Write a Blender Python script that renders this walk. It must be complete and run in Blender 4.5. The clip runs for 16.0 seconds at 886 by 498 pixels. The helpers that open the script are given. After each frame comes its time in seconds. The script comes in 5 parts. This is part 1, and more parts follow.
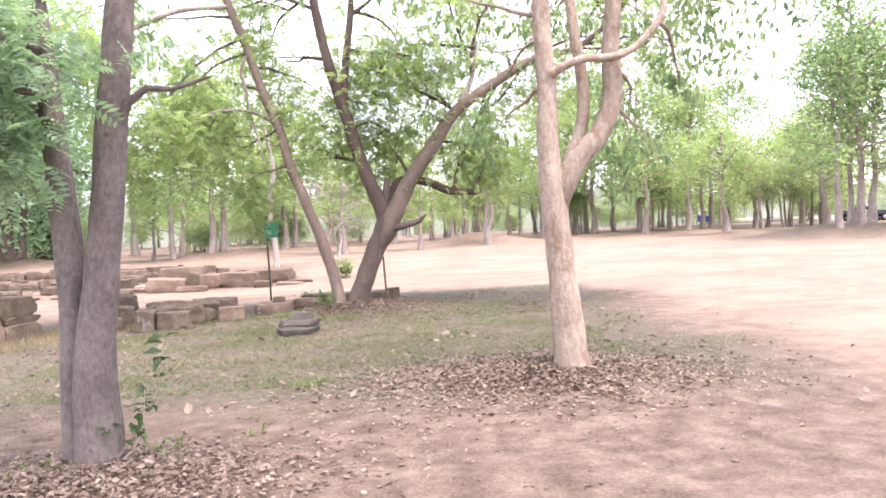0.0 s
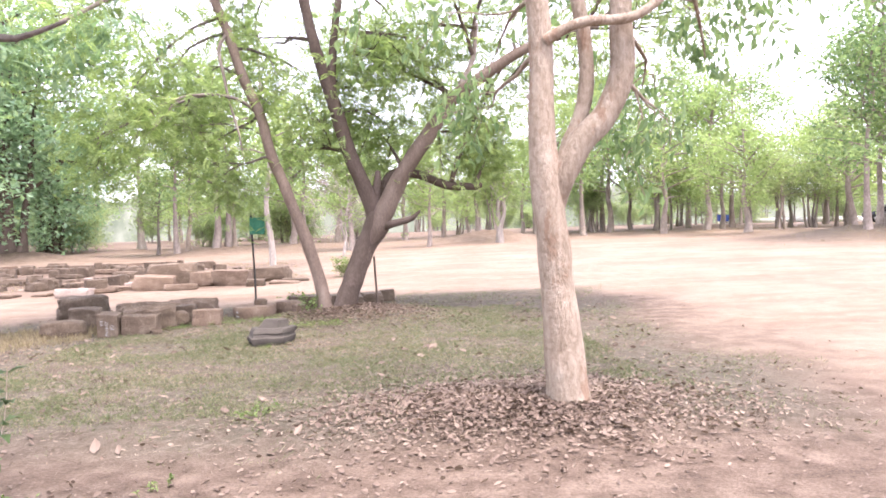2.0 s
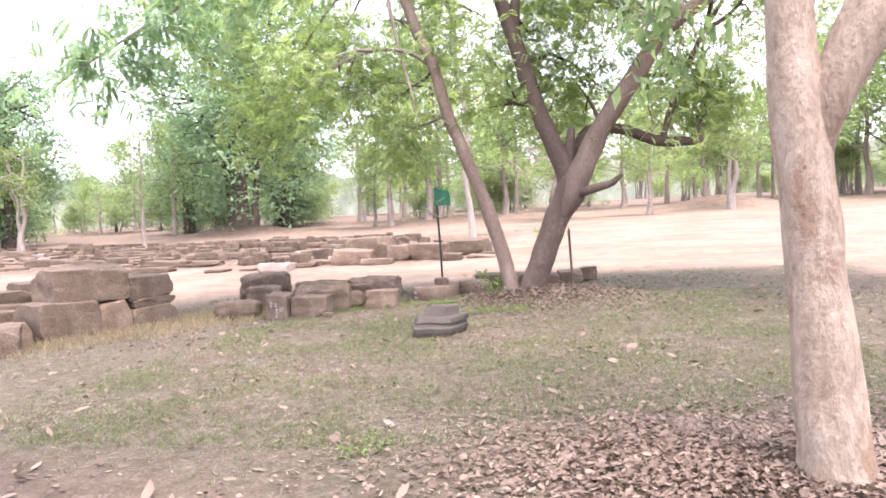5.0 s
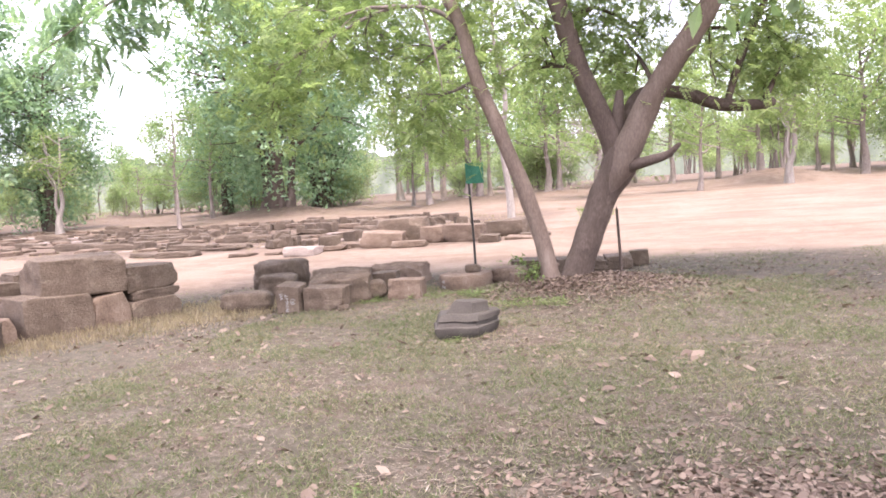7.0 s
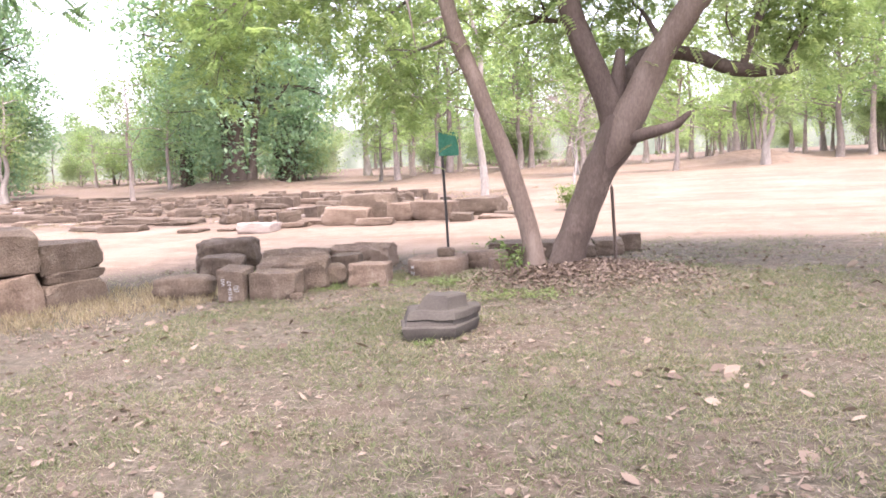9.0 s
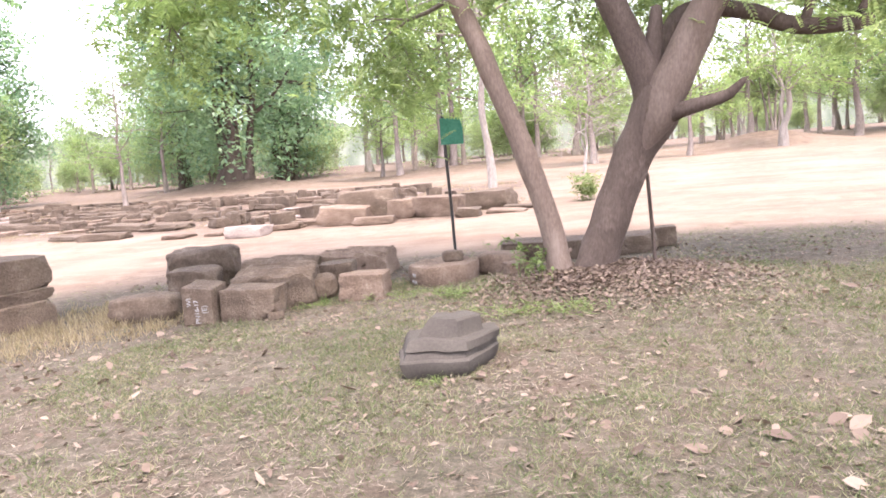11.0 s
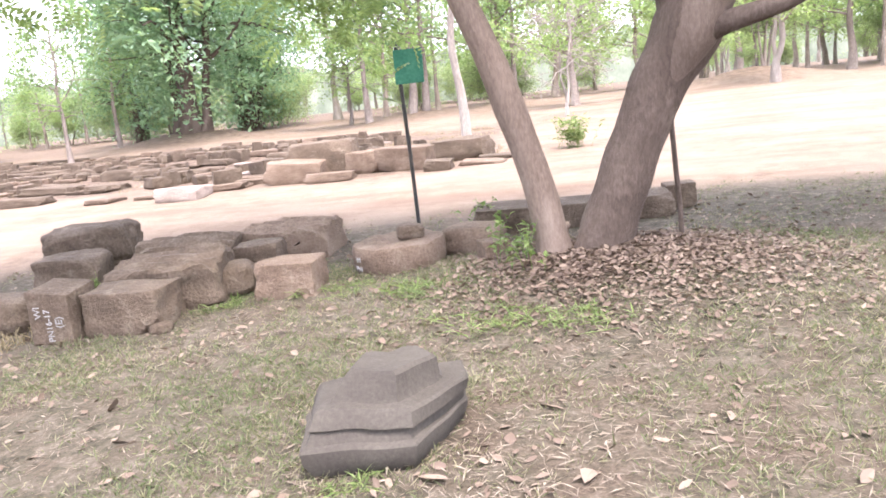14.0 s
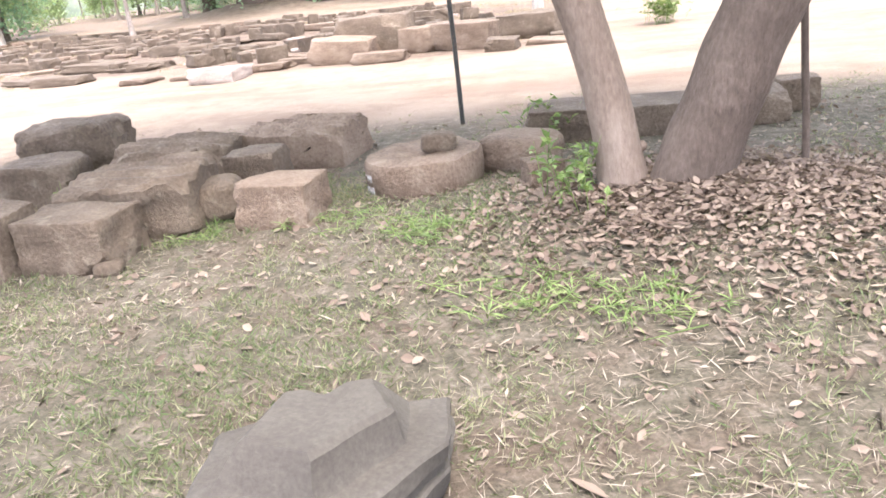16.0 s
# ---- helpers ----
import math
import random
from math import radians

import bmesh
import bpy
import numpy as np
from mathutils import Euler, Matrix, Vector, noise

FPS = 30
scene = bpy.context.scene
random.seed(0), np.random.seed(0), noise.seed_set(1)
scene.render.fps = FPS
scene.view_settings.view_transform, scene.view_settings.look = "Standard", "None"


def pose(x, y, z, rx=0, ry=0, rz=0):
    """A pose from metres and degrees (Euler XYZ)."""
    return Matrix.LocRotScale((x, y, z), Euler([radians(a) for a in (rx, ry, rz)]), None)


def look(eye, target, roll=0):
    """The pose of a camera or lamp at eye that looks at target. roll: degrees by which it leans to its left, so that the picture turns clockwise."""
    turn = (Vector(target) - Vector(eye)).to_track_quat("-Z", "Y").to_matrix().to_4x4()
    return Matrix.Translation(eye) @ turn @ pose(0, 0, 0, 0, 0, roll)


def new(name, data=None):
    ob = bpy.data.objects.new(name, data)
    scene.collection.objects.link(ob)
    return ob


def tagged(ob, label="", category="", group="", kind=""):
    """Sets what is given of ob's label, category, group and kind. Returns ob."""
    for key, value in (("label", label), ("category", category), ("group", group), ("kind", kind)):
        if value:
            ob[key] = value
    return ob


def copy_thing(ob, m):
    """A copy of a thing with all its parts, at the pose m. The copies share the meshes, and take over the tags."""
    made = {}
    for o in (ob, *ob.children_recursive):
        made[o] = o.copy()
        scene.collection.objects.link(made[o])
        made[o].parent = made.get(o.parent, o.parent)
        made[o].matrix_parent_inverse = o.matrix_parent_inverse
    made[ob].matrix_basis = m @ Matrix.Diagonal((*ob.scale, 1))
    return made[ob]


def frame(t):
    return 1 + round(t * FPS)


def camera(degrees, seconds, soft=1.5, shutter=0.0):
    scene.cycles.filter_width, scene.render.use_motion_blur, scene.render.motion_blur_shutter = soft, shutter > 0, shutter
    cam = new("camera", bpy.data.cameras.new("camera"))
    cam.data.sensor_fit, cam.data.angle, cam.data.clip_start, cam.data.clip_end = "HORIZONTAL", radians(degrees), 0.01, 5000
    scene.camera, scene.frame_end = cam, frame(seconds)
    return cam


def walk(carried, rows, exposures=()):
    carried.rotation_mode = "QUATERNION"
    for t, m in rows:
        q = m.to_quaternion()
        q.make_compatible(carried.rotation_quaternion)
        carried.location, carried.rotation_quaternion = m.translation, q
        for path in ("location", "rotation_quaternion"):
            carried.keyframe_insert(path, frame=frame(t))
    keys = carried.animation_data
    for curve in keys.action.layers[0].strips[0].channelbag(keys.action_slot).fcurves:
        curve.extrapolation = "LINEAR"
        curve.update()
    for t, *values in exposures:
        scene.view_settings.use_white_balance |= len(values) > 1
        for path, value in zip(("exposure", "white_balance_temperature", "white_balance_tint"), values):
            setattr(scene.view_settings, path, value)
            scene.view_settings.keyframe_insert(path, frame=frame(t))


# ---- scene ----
cam = camera(60.8, 16.0, 1.7)
METRES, EYE, TILT, LEAN, TURN = 11.4, 1.555, 0.0, -1.5, -4.4
ROWS = [
    (0.0, 0.0, 0.0, 0.0, -0.07, -1.3, 3.22),
    (0.5, 0.0092, 0.0301, -0.0005, -0.56, -1.14, 3.38),
    (1.0, 0.0184, 0.0569, 0.0012, 0.78, -1.12, 3.3),
    (1.5, 0.0244, 0.0923, 0.0001, 2.12, -1.82, 3.36),
    (2.0, 0.0338, 0.1182, 0.0017, 1.21, -1.51, 2.61),
    (2.5, 0.0467, 0.1476, 0.002, 1.79, -1.08, 2.61),
    (3.0, 0.0515, 0.1827, -0.0007, 4.53, -2.15, 2.54),
    (3.5, 0.0515, 0.2121, 0.0009, 6.4, -3.16, 2.37),
    (4.0, 0.0551, 0.2448, 0.0002, 10.45, -3.1, 2.66),
    (4.5, 0.0543, 0.2741, -0.0002, 15.78, -2.71, 3.46),
    (7.0, 0.0299, 0.4227, -0.0006, 21.17, -4.37, 4.47),
    (7.5, 0.0228, 0.4513, 0.0, 24.35, -2.98, 4.31),
    (8.0, 0.0065, 0.4835, -0.0039, 23.37, -3.34, 2.43),
    (8.5, -0.0065, 0.5098, -0.0048, 19.26, -5.93, 2.63),
    (11.0, -0.0577, 0.6561, -0.0095, 19.04, -6.74, 5.29),
    (11.5, -0.0694, 0.6885, -0.0101, 18.35, -7.9, 5.95),
    (12.0, -0.0759, 0.7178, -0.0106, 16.91, -8.37, 7.01),
    (12.5, -0.0814, 0.7533, -0.0115, 15.46, -9.46, 6.99),
    (13.0, -0.0879, 0.7801, -0.0121, 17.26, -9.71, 6.49),
    (13.5, -0.0976, 0.8096, -0.011, 18.04, -9.27, 5.74),
    (14.0, -0.1005, 0.8379, -0.0134, 17.25, -10.97, 6.55),
    (14.5, -0.1028, 0.8674, -0.0139, 17.75, -14.02, 6.95),
    (15.0, -0.1087, 0.9024, -0.0159, 18.85, -17.36, 6.83),
    (15.5, -0.1137, 0.9306, -0.0156, 20.19, -17.84, 6.29),
    (16.0, -0.1155, 0.9653, -0.0165, 23.22, -19.64, 6.67),
]
walk(cam, [(t, pose(0, 0, EYE, TILT, LEAN, TURN) @ pose(METRES * x, METRES * y, METRES * z, 90 + pitch, roll, yaw)) for t, x, y, z, yaw, pitch, roll in ROWS],
     [(t, e + 0.26, 6400 - 50 * max(0, t - 11), k + 4) for t, e, k in ((0.0, 2.1, 21), (4.5, 2.18, 22), (7.3, 1.97, 23), (8.5, 2.12, 23), (11.0, 2.23, 21), (14.0, 2.35, 17), (16.0, 2.5, 12))])


# ---- light ----
world = bpy.data.worlds.new("hazy_sky")
scene.world = world
world.use_nodes = True
_wn = world.node_tree.nodes
_sky = _wn.new("ShaderNodeTexSky")
_sky.sky_type = "NISHITA"
_sky.sun_disc = False
SUN_EL, SUN_ROT = radians(68), radians(140)
_sky.sun_elevation, _sky.sun_rotation = SUN_EL, SUN_ROT
_sky.air_density, _sky.dust_density, _sky.ozone_density = 1.0, 3.0, 0.6
_haze = _wn.new("ShaderNodeMix")
_haze.data_type = "RGBA"
_haze.inputs[0].default_value = 0.7
_haze.inputs[7].default_value = (6.3, 6.6, 7.2, 1)
world.node_tree.links.new(_sky.outputs[0], _haze.inputs[6])
world.node_tree.links.new(_haze.outputs[2], _wn["Background"].inputs[0])
_wn["Background"].inputs[1].default_value = 0.15

sun = new("sun", bpy.data.lights.new("sun", "SUN"))
sun.data.energy, sun.data.angle, sun.data.color = 1.65, radians(20), (1.0, 0.95, 0.87)
_d = Vector((math.sin(SUN_ROT) * math.cos(SUN_EL), math.cos(SUN_ROT) * math.cos(SUN_EL), math.sin(SUN_EL)))
sun.matrix_world = look(_d * 80, (0, 0, 0))


# ---- materials ----
def nodes_of(name):
    m = bpy.data.materials.new(name)
    m.use_nodes = True
    nt = m.node_tree
    return m, nt, nt.nodes["Principled BSDF"]


def ramp(nt, fac, stops):
    r = nt.nodes.new("ShaderNodeValToRGB")
    el = r.color_ramp.elements
    while len(el) < len(stops):
        el.new(0.5)
    for e, (p, c) in zip(el, stops):
        e.position, e.color = p, (*c, 1)
    nt.links.new(fac, r.inputs[0])
    return r.outputs[0]


def noise_node(nt, scale, detail=5, rough=0.6, stretch=None, coords="Object"):
    tc = nt.nodes.new("ShaderNodeTexCoord")
    src = tc.outputs[coords]
    if stretch:
        mp = nt.nodes.new("ShaderNodeMapping")
        mp.inputs["Scale"].default_value = stretch
        nt.links.new(src, mp.inputs[0])
        src = mp.outputs[0]
    n = nt.nodes.new("ShaderNodeTexNoise")
    n.inputs["Scale"].default_value, n.inputs["Detail"].default_value, n.inputs["Roughness"].default_value = scale, detail, rough
    nt.links.new(src, n.inputs["Vector"])
    return n.outputs[0]


def mixc(nt, fac, a, b, mode="MIX"):
    m = nt.nodes.new("ShaderNodeMix")
    m.data_type, m.blend_type = "RGBA", mode
    for sock, v in ((m.inputs[0], fac), (m.inputs[6], a), (m.inputs[7], b)):
        if isinstance(v, (int, float)):
            sock.default_value = v
        elif isinstance(v, tuple):
            sock.default_value = (*v, 1)
        else:
            nt.links.new(v, sock)
    return m.outputs[2]


def mathn(nt, op, a, b=0.0, clamp=False):
    m = nt.nodes.new("ShaderNodeMath")
    m.operation, m.use_clamp = op, clamp
    for sock, v in zip(m.inputs, (a, b)):
        if isinstance(v, (int, float)):
            sock.default_value = v
        else:
            nt.links.new(v, sock)
    return m.outputs[0]


def bump(nt, bsdf, height, strength=0.5, dist=0.02):
    b = nt.nodes.new("ShaderNodeBump")
    b.inputs["Strength"].default_value, b.inputs["Distance"].default_value = strength, dist
    nt.links.new(height, b.inputs["Height"])
    nt.links.new(b.outputs[0], bsdf.inputs["Normal"])


def surface(name, dark, mid, light, grain=20, stain=1.5, rough=0.9, stretch=None, strength=0.6, dist=0.02, patch=None, rand=0.25):
    """Two scales of noise, a stain layer and a relief; optional lichen or peeling patches."""
    m, nt, b = nodes_of(name)
    fine = noise_node(nt, grain, 6, 0.65, stretch)
    big = noise_node(nt, stain, 4, 0.6, stretch)
    col = ramp(nt, mathn(nt, "ADD", mathn(nt, "MULTIPLY", fine, 0.5), mathn(nt, "MULTIPLY", big, 0.5)),
               [(0.36, dark), (0.5, mid), (0.64, light)])
    if patch:
        pc, lo, hi, ps = patch
        pm = ramp(nt, noise_node(nt, ps, 6, 0.7, stretch), [(lo, (0, 0, 0)), (hi, (1, 1, 1))])
        col = mixc(nt, pm, col, pc)
    oi = nt.nodes.new("ShaderNodeObjectInfo")
    v = mathn(nt, "ADD", mathn(nt, "MULTIPLY", oi.outputs["Random"], rand), 1 - rand / 2)
    hv = nt.nodes.new("ShaderNodeHueSaturation")
    nt.links.new(col, hv.inputs["Color"])
    nt.links.new(v, hv.inputs["Value"])
    nt.links.new(hv.outputs[0], b.inputs["Base Color"])
    b.inputs["Roughness"].default_value = rough
    b.inputs["Specular IOR Level"].default_value = 0.25
    bump(nt, b, fine, strength, dist)
    return m


def foliage(name, dark, mid, light, translucent=0.4, rough=0.55):
    """Leaves: a colour for each leaf, some light let through."""
    m, nt, b = nodes_of(name)
    g = nt.nodes.new("ShaderNodeNewGeometry")
    oi = nt.nodes.new("ShaderNodeObjectInfo")
    f = mathn(nt, "ADD", mathn(nt, "MULTIPLY", g.outputs["Random Per Island"], 0.75), mathn(nt, "MULTIPLY", oi.outputs["Random"], 0.25))
    f = mathn(nt, "ADD", mathn(nt, "MULTIPLY", f, 0.6), mathn(nt, "MULTIPLY", noise_node(nt, 0.55, 2), 0.4))
    col = ramp(nt, f, [(0.22, dark), (0.5, mid), (0.78, light)])
    nt.links.new(col, b.inputs["Base Color"])
    b.inputs["Roughness"].default_value = rough
    b.inputs["Specular IOR Level"].default_value = 0.3
    t = nt.nodes.new("ShaderNodeBsdfTranslucent")
    nt.links.new(mixc(nt, 1.0, col, (1.2, 1.25, 0.85), "MULTIPLY"), t.inputs[0])
    s = nt.nodes.new("ShaderNodeMixShader")
    s.inputs[0].default_value = translucent
    nt.links.new(b.outputs[0], s.inputs[1])
    nt.links.new(t.outputs[0], s.inputs[2])
    nt.links.new(s.outputs[0], nt.nodes["Material Output"].inputs[0])
    return m


def ground_material():
    m, nt, b = nodes_of("sandy_earth")
    def attr(n):
        a = nt.nodes.new("ShaderNodeAttribute")
        a.attribute_name = n
        return a.outputs["Fac"]
    fine = noise_node(nt, 45, 8, 0.7)
    mid = noise_node(nt, 3.2, 6, 0.65)
    big = noise_node(nt, 0.45, 4, 0.6)
    tracks = noise_node(nt, 1.0, 5, 0.6, (0.25, 1.6, 1.0))
    dirt = ramp(nt, mathn(nt, "ADD", mathn(nt, "MULTIPLY", mid, 0.5), mathn(nt, "MULTIPLY", fine, 0.5)),
                [(0.36, (0.130, 0.092, 0.065)), (0.5, (0.190, 0.140, 0.102)), (0.64, (0.238, 0.182, 0.139))])
    dirt = mixc(nt, ramp(nt, tracks, [(0.45, (0, 0, 0)), (0.62, (1, 1, 1))]), dirt, (0.158, 0.110, 0.079))
    dirt = mixc(nt, ramp(nt, big, [(0.45, (0, 0, 0)), (0.65, (0.6, 0.6, 0.6))]), dirt, (0.238, 0.183, 0.141))
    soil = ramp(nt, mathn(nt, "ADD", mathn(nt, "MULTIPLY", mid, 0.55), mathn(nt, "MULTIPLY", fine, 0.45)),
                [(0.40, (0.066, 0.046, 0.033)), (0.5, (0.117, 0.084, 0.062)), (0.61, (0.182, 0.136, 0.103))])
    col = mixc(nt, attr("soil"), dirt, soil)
    turf = ramp(nt, mathn(nt, "ADD", mathn(nt, "MULTIPLY", noise_node(nt, 9, 7, 0.75), 0.6), mathn(nt, "MULTIPLY", fine, 0.4)),
                [(0.36, (0.035, 0.031, 0.021)), (0.46, (0.066, 0.057, 0.039)), (0.55, (0.109, 0.091, 0.068)), (0.64, (0.182, 0.151, 0.12))])
    gmask = mathn(nt, "MULTIPLY", attr("grass"), ramp(nt, mathn(nt, "ADD", mathn(nt, "MULTIPLY", mid, 0.6), mathn(nt, "MULTIPLY", big, 0.4)), [(0.36, (0.25, 0.25, 0.25)), (0.52, (1, 1, 1))]))
    col = mixc(nt, gmask, col, turf)
    nt.links.new(col, b.inputs["Base Color"])
    b.inputs["Roughness"].default_value = 0.95
    b.inputs["Specular IOR Level"].default_value = 0.15
    bump(nt, b, mathn(nt, "ADD", mathn(nt, "MULTIPLY", fine, 0.5), mathn(nt, "MULTIPLY", mid, 0.5)), 0.9, 0.04)
    return m


GROUND = ground_material()
STONE = surface("weathered_sandstone", (0.066, 0.047, 0.033), (0.107, 0.078, 0.055), (0.158, 0.120, 0.087), 42, 3.4, strength=1.0, dist=0.025, patch=((0.216, 0.177, 0.132), 0.57, 0.78, 6.0))
STONE_RED = surface("red_sandstone", (0.094, 0.064, 0.045), (0.156, 0.110, 0.078), (0.219, 0.163, 0.122), 42, 3.2, strength=1.0, dist=0.025, patch=((0.288, 0.235, 0.180), 0.58, 0.8, 6.0))
STONE_GREY = surface("grey_sandstone", (0.043, 0.036, 0.030), (0.057, 0.049, 0.040), (0.076, 0.066, 0.054), 60, 3.0, strength=0.5, dist=0.006, patch=((0.098, 0.085, 0.069), 0.62, 0.85, 5.0))
STONE_PALE = surface("pale_sandstone", (0.19, 0.15, 0.125), (0.28, 0.225, 0.19), (0.37, 0.305, 0.265), 22, 2.0)
BARK_GREY = surface("grey_brown_bark", (0.070, 0.057, 0.049), (0.119, 0.098, 0.086), (0.180, 0.152, 0.131), 30, 3.0, stretch=(1, 1, 0.6), strength=0.8, dist=0.02, patch=((0.230, 0.205, 0.180), 0.6, 0.75, 4.0))
BARK_PALE = surface("peeling_pale_bark", (0.165, 0.124, 0.089), (0.25, 0.198, 0.148), (0.325, 0.27, 0.212), 26, 5.0, stretch=(1, 1, 0.5), strength=1.0, dist=0.03, patch=((0.2, 0.135, 0.093), 0.55, 0.62, 4.2))
BARK_BROWN = surface("brown_bark", (0.062, 0.044, 0.034), (0.094, 0.069, 0.054), (0.135, 0.102, 0.082), 46, 3.2, stretch=(1, 1, 0.4), strength=1.0, dist=0.015, patch=((0.165, 0.126, 0.1), 0.58, 0.68, 2.4))
BARK_TAN = surface("tan_bark", (0.108, 0.078, 0.06), (0.152, 0.113, 0.088), (0.205, 0.157, 0.125), 48, 3.5, stretch=(1, 1, 0.35), strength=0.9, dist=0.012, patch=((0.22, 0.172, 0.138), 0.6, 0.74, 2.6))
BARK_WHITE = surface("whitish_bark", (0.17, 0.145, 0.12), (0.26, 0.225, 0.195), (0.36, 0.315, 0.275), 20, 2.0, stretch=(1, 1, 0.4))
BARK_DARK = surface("dark_bark", (0.116, 0.094, 0.080), (0.217, 0.178, 0.151), (0.341, 0.284, 0.244), 20, 2.0, stretch=(1, 1, 0.4), rand=0.5)
LEAF_FRESH = foliage("fresh_green_leaves", (0.16, 0.225, 0.1), (0.25, 0.325, 0.15), (0.35, 0.42, 0.205), 0.66)
LEAF_MID = foliage("mid_green_leaves", (0.11, 0.175, 0.09), (0.19, 0.265, 0.135), (0.28, 0.355, 0.185), 0.64)
LEAF_DARK = foliage("dark_green_leaves", (0.130, 0.212, 0.142), (0.212, 0.313, 0.201), (0.307, 0.413, 0.254), 0.55)
LEAF_YOUNG = foliage("sapling_leaves", (0.03, 0.055, 0.025), (0.055, 0.09, 0.035), (0.09, 0.135, 0.05), 0.35)
LEAF_PALE = foliage("dusty_green_leaves", (0.17, 0.22, 0.115), (0.255, 0.315, 0.165), (0.345, 0.395, 0.22), 0.52)
LEAF_DRY = foliage("dry_fallen_leaves", (0.086, 0.059, 0.044), (0.152, 0.109, 0.082), (0.262, 0.202, 0.155), 0.12, 0.75)
GRASS_MAT = foliage("short_half_dry_grass", (0.066, 0.101, 0.040), (0.128, 0.145, 0.070), (0.282, 0.251, 0.167), 0.35, 0.7)
STRAW_MAT = foliage("pale_straw", (0.106, 0.078, 0.056), (0.189, 0.150, 0.113), (0.310, 0.261, 0.206), 0.15, 0.75)
GOLD_MAT = foliage("golden_dry_grass", (0.16, 0.125, 0.075), (0.25, 0.2, 0.125), (0.36, 0.3, 0.2), 0.3, 0.75)
WEED_MAT = foliage("bright_weeds", (0.085, 0.13, 0.04), (0.145, 0.2, 0.065), (0.225, 0.275, 0.105), 0.4)
METAL_DARK = surface("dark_painted_steel", (0.02, 0.022, 0.02), (0.035, 0.035, 0.032), (0.09, 0.06, 0.045), 60, 5, 0.6, strength=0.2, dist=0.003)
SIGN_GREEN = surface("faded_green_paint", (0.024, 0.128, 0.076), (0.034, 0.178, 0.111), (0.068, 0.238, 0.153), 30, 5, 0.55, strength=0.1, dist=0.002)
CHALK = surface("white_paint", (0.2, 0.185, 0.17), (0.3, 0.285, 0.265), (0.4, 0.385, 0.36), 60, 8, strength=0.2, dist=0.002)
WOOD_DRY = surface("dry_wood", (0.20, 0.15, 0.11), (0.33, 0.26, 0.2), (0.46, 0.38, 0.31), 40, 3, stretch=(1, 1, 0.3))
CAR_PAINT = surface("dark_car_paint", (0.02, 0.022, 0.027), (0.028, 0.03, 0.036), (0.04, 0.043, 0.05), 5, 1, 0.25, strength=0.02, dist=0.001)
CAR_GLASS = surface("car_window_glass", (0.01, 0.012, 0.014), (0.014, 0.016, 0.018), (0.02, 0.022, 0.024), 3, 1, 0.06, strength=0.0, dist=0.001)
RUBBER = surface("tyre_rubber", (0.012, 0.012, 0.012), (0.02, 0.02, 0.02), (0.035, 0.033, 0.03), 30, 4, 0.85)
STEEL = surface("wheel_steel", (0.3, 0.3, 0.3), (0.42, 0.42, 0.42), (0.55, 0.55, 0.55), 20, 4, 0.35)
BLUE_SHEET = surface("blue_sheet", (0.03, 0.06, 0.22), (0.05, 0.09, 0.32), (0.09, 0.15, 0.42), 6, 2, 0.5)
WALL_WHITE = surface("whitewashed_wall", (0.55, 0.53, 0.49), (0.68, 0.66, 0.62), (0.76, 0.75, 0.72), 8, 1)


# ---- building helpers ----
def obj(name, verts, faces, mat, parent=None, smooth=False):
    me = bpy.data.meshes.new(name)
    me.from_pydata(verts if isinstance(verts, list) else verts.tolist(), [], faces if isinstance(faces, list) else faces.tolist())
    me.update()
    me.materials.append(mat)
    if smooth:
        me.polygons.foreach_set("use_smooth", [True] * len(me.polygons))
    ob = new(name, me)
    ob.parent = parent
    return ob


def part(name, bm, mat, parent=None, label="", smooth=True):
    me = bpy.data.meshes.new(name)
    bmesh.ops.recalc_face_normals(bm, faces=bm.faces[:])
    bm.to_mesh(me)
    bm.free()
    me.materials.append(mat)
    if smooth:
        me.polygons.foreach_set("use_smooth", [True] * len(me.polygons))
    ob = new(name, me)
    ob.parent = parent
    return tagged(ob, label) if label else ob


def empty(name, m, label, category, group="", kind=""):
    e = new(name)
    e.matrix_basis = m
    return tagged(e, label, category, group, kind)


def fbm(x, y, z=0.0, s=1.0):
    return noise.noise((x * s, y * s, z)) + 0.5 * noise.noise((x * s * 2.1 + 7, y * s * 2.1, z)) + 0.25 * noise.noise((x * s * 4.3, y * s * 4.3 + 3, z))


def sstep(a, b, v):
    t = min(1.0, max(0.0, (v - a) / (b - a)))
    return t * t * (3 - 2 * t)


# leaf heaps: centre x, y, half axes, height
HEAPS = [(1.5, 7.5, 1.75, 1.3, 0.19), (-0.38, 15.0, 1.5, 1.2, 0.22), (-1.95, 5.0, 1.6, 0.9, 0.12)]
# earth mounds at the feet of far trees
MOUNDS = [(6.2, 50.5, 3.6, 2.4, 0.8), (-21.3, 44.0, 4.2, 3.0, 0.75), (22.4, 48.0, 2.2, 1.6, 0.3), (-10.3, 46.9, 3.4, 2.4, 0.5),
          (24.6, 37.6, 5.5, 3.5, 0.75), (-7.0, 54.0, 3.0, 2.2, 0.4), (-17.7, 55.5, 2.0, 1.6, 0.3), (-12.2, 30.5, 3.2, 1.6, 0.25)]


def heap(x, y):
    h = 0.0
    for cx, cy, ax, ay, hh in HEAPS + MOUNDS:
        q = ((x - cx) / ax) ** 2 + ((y - cy) / ay) ** 2
        if q < 5:
            h += hh * math.exp(-q * 1.3)
    return h


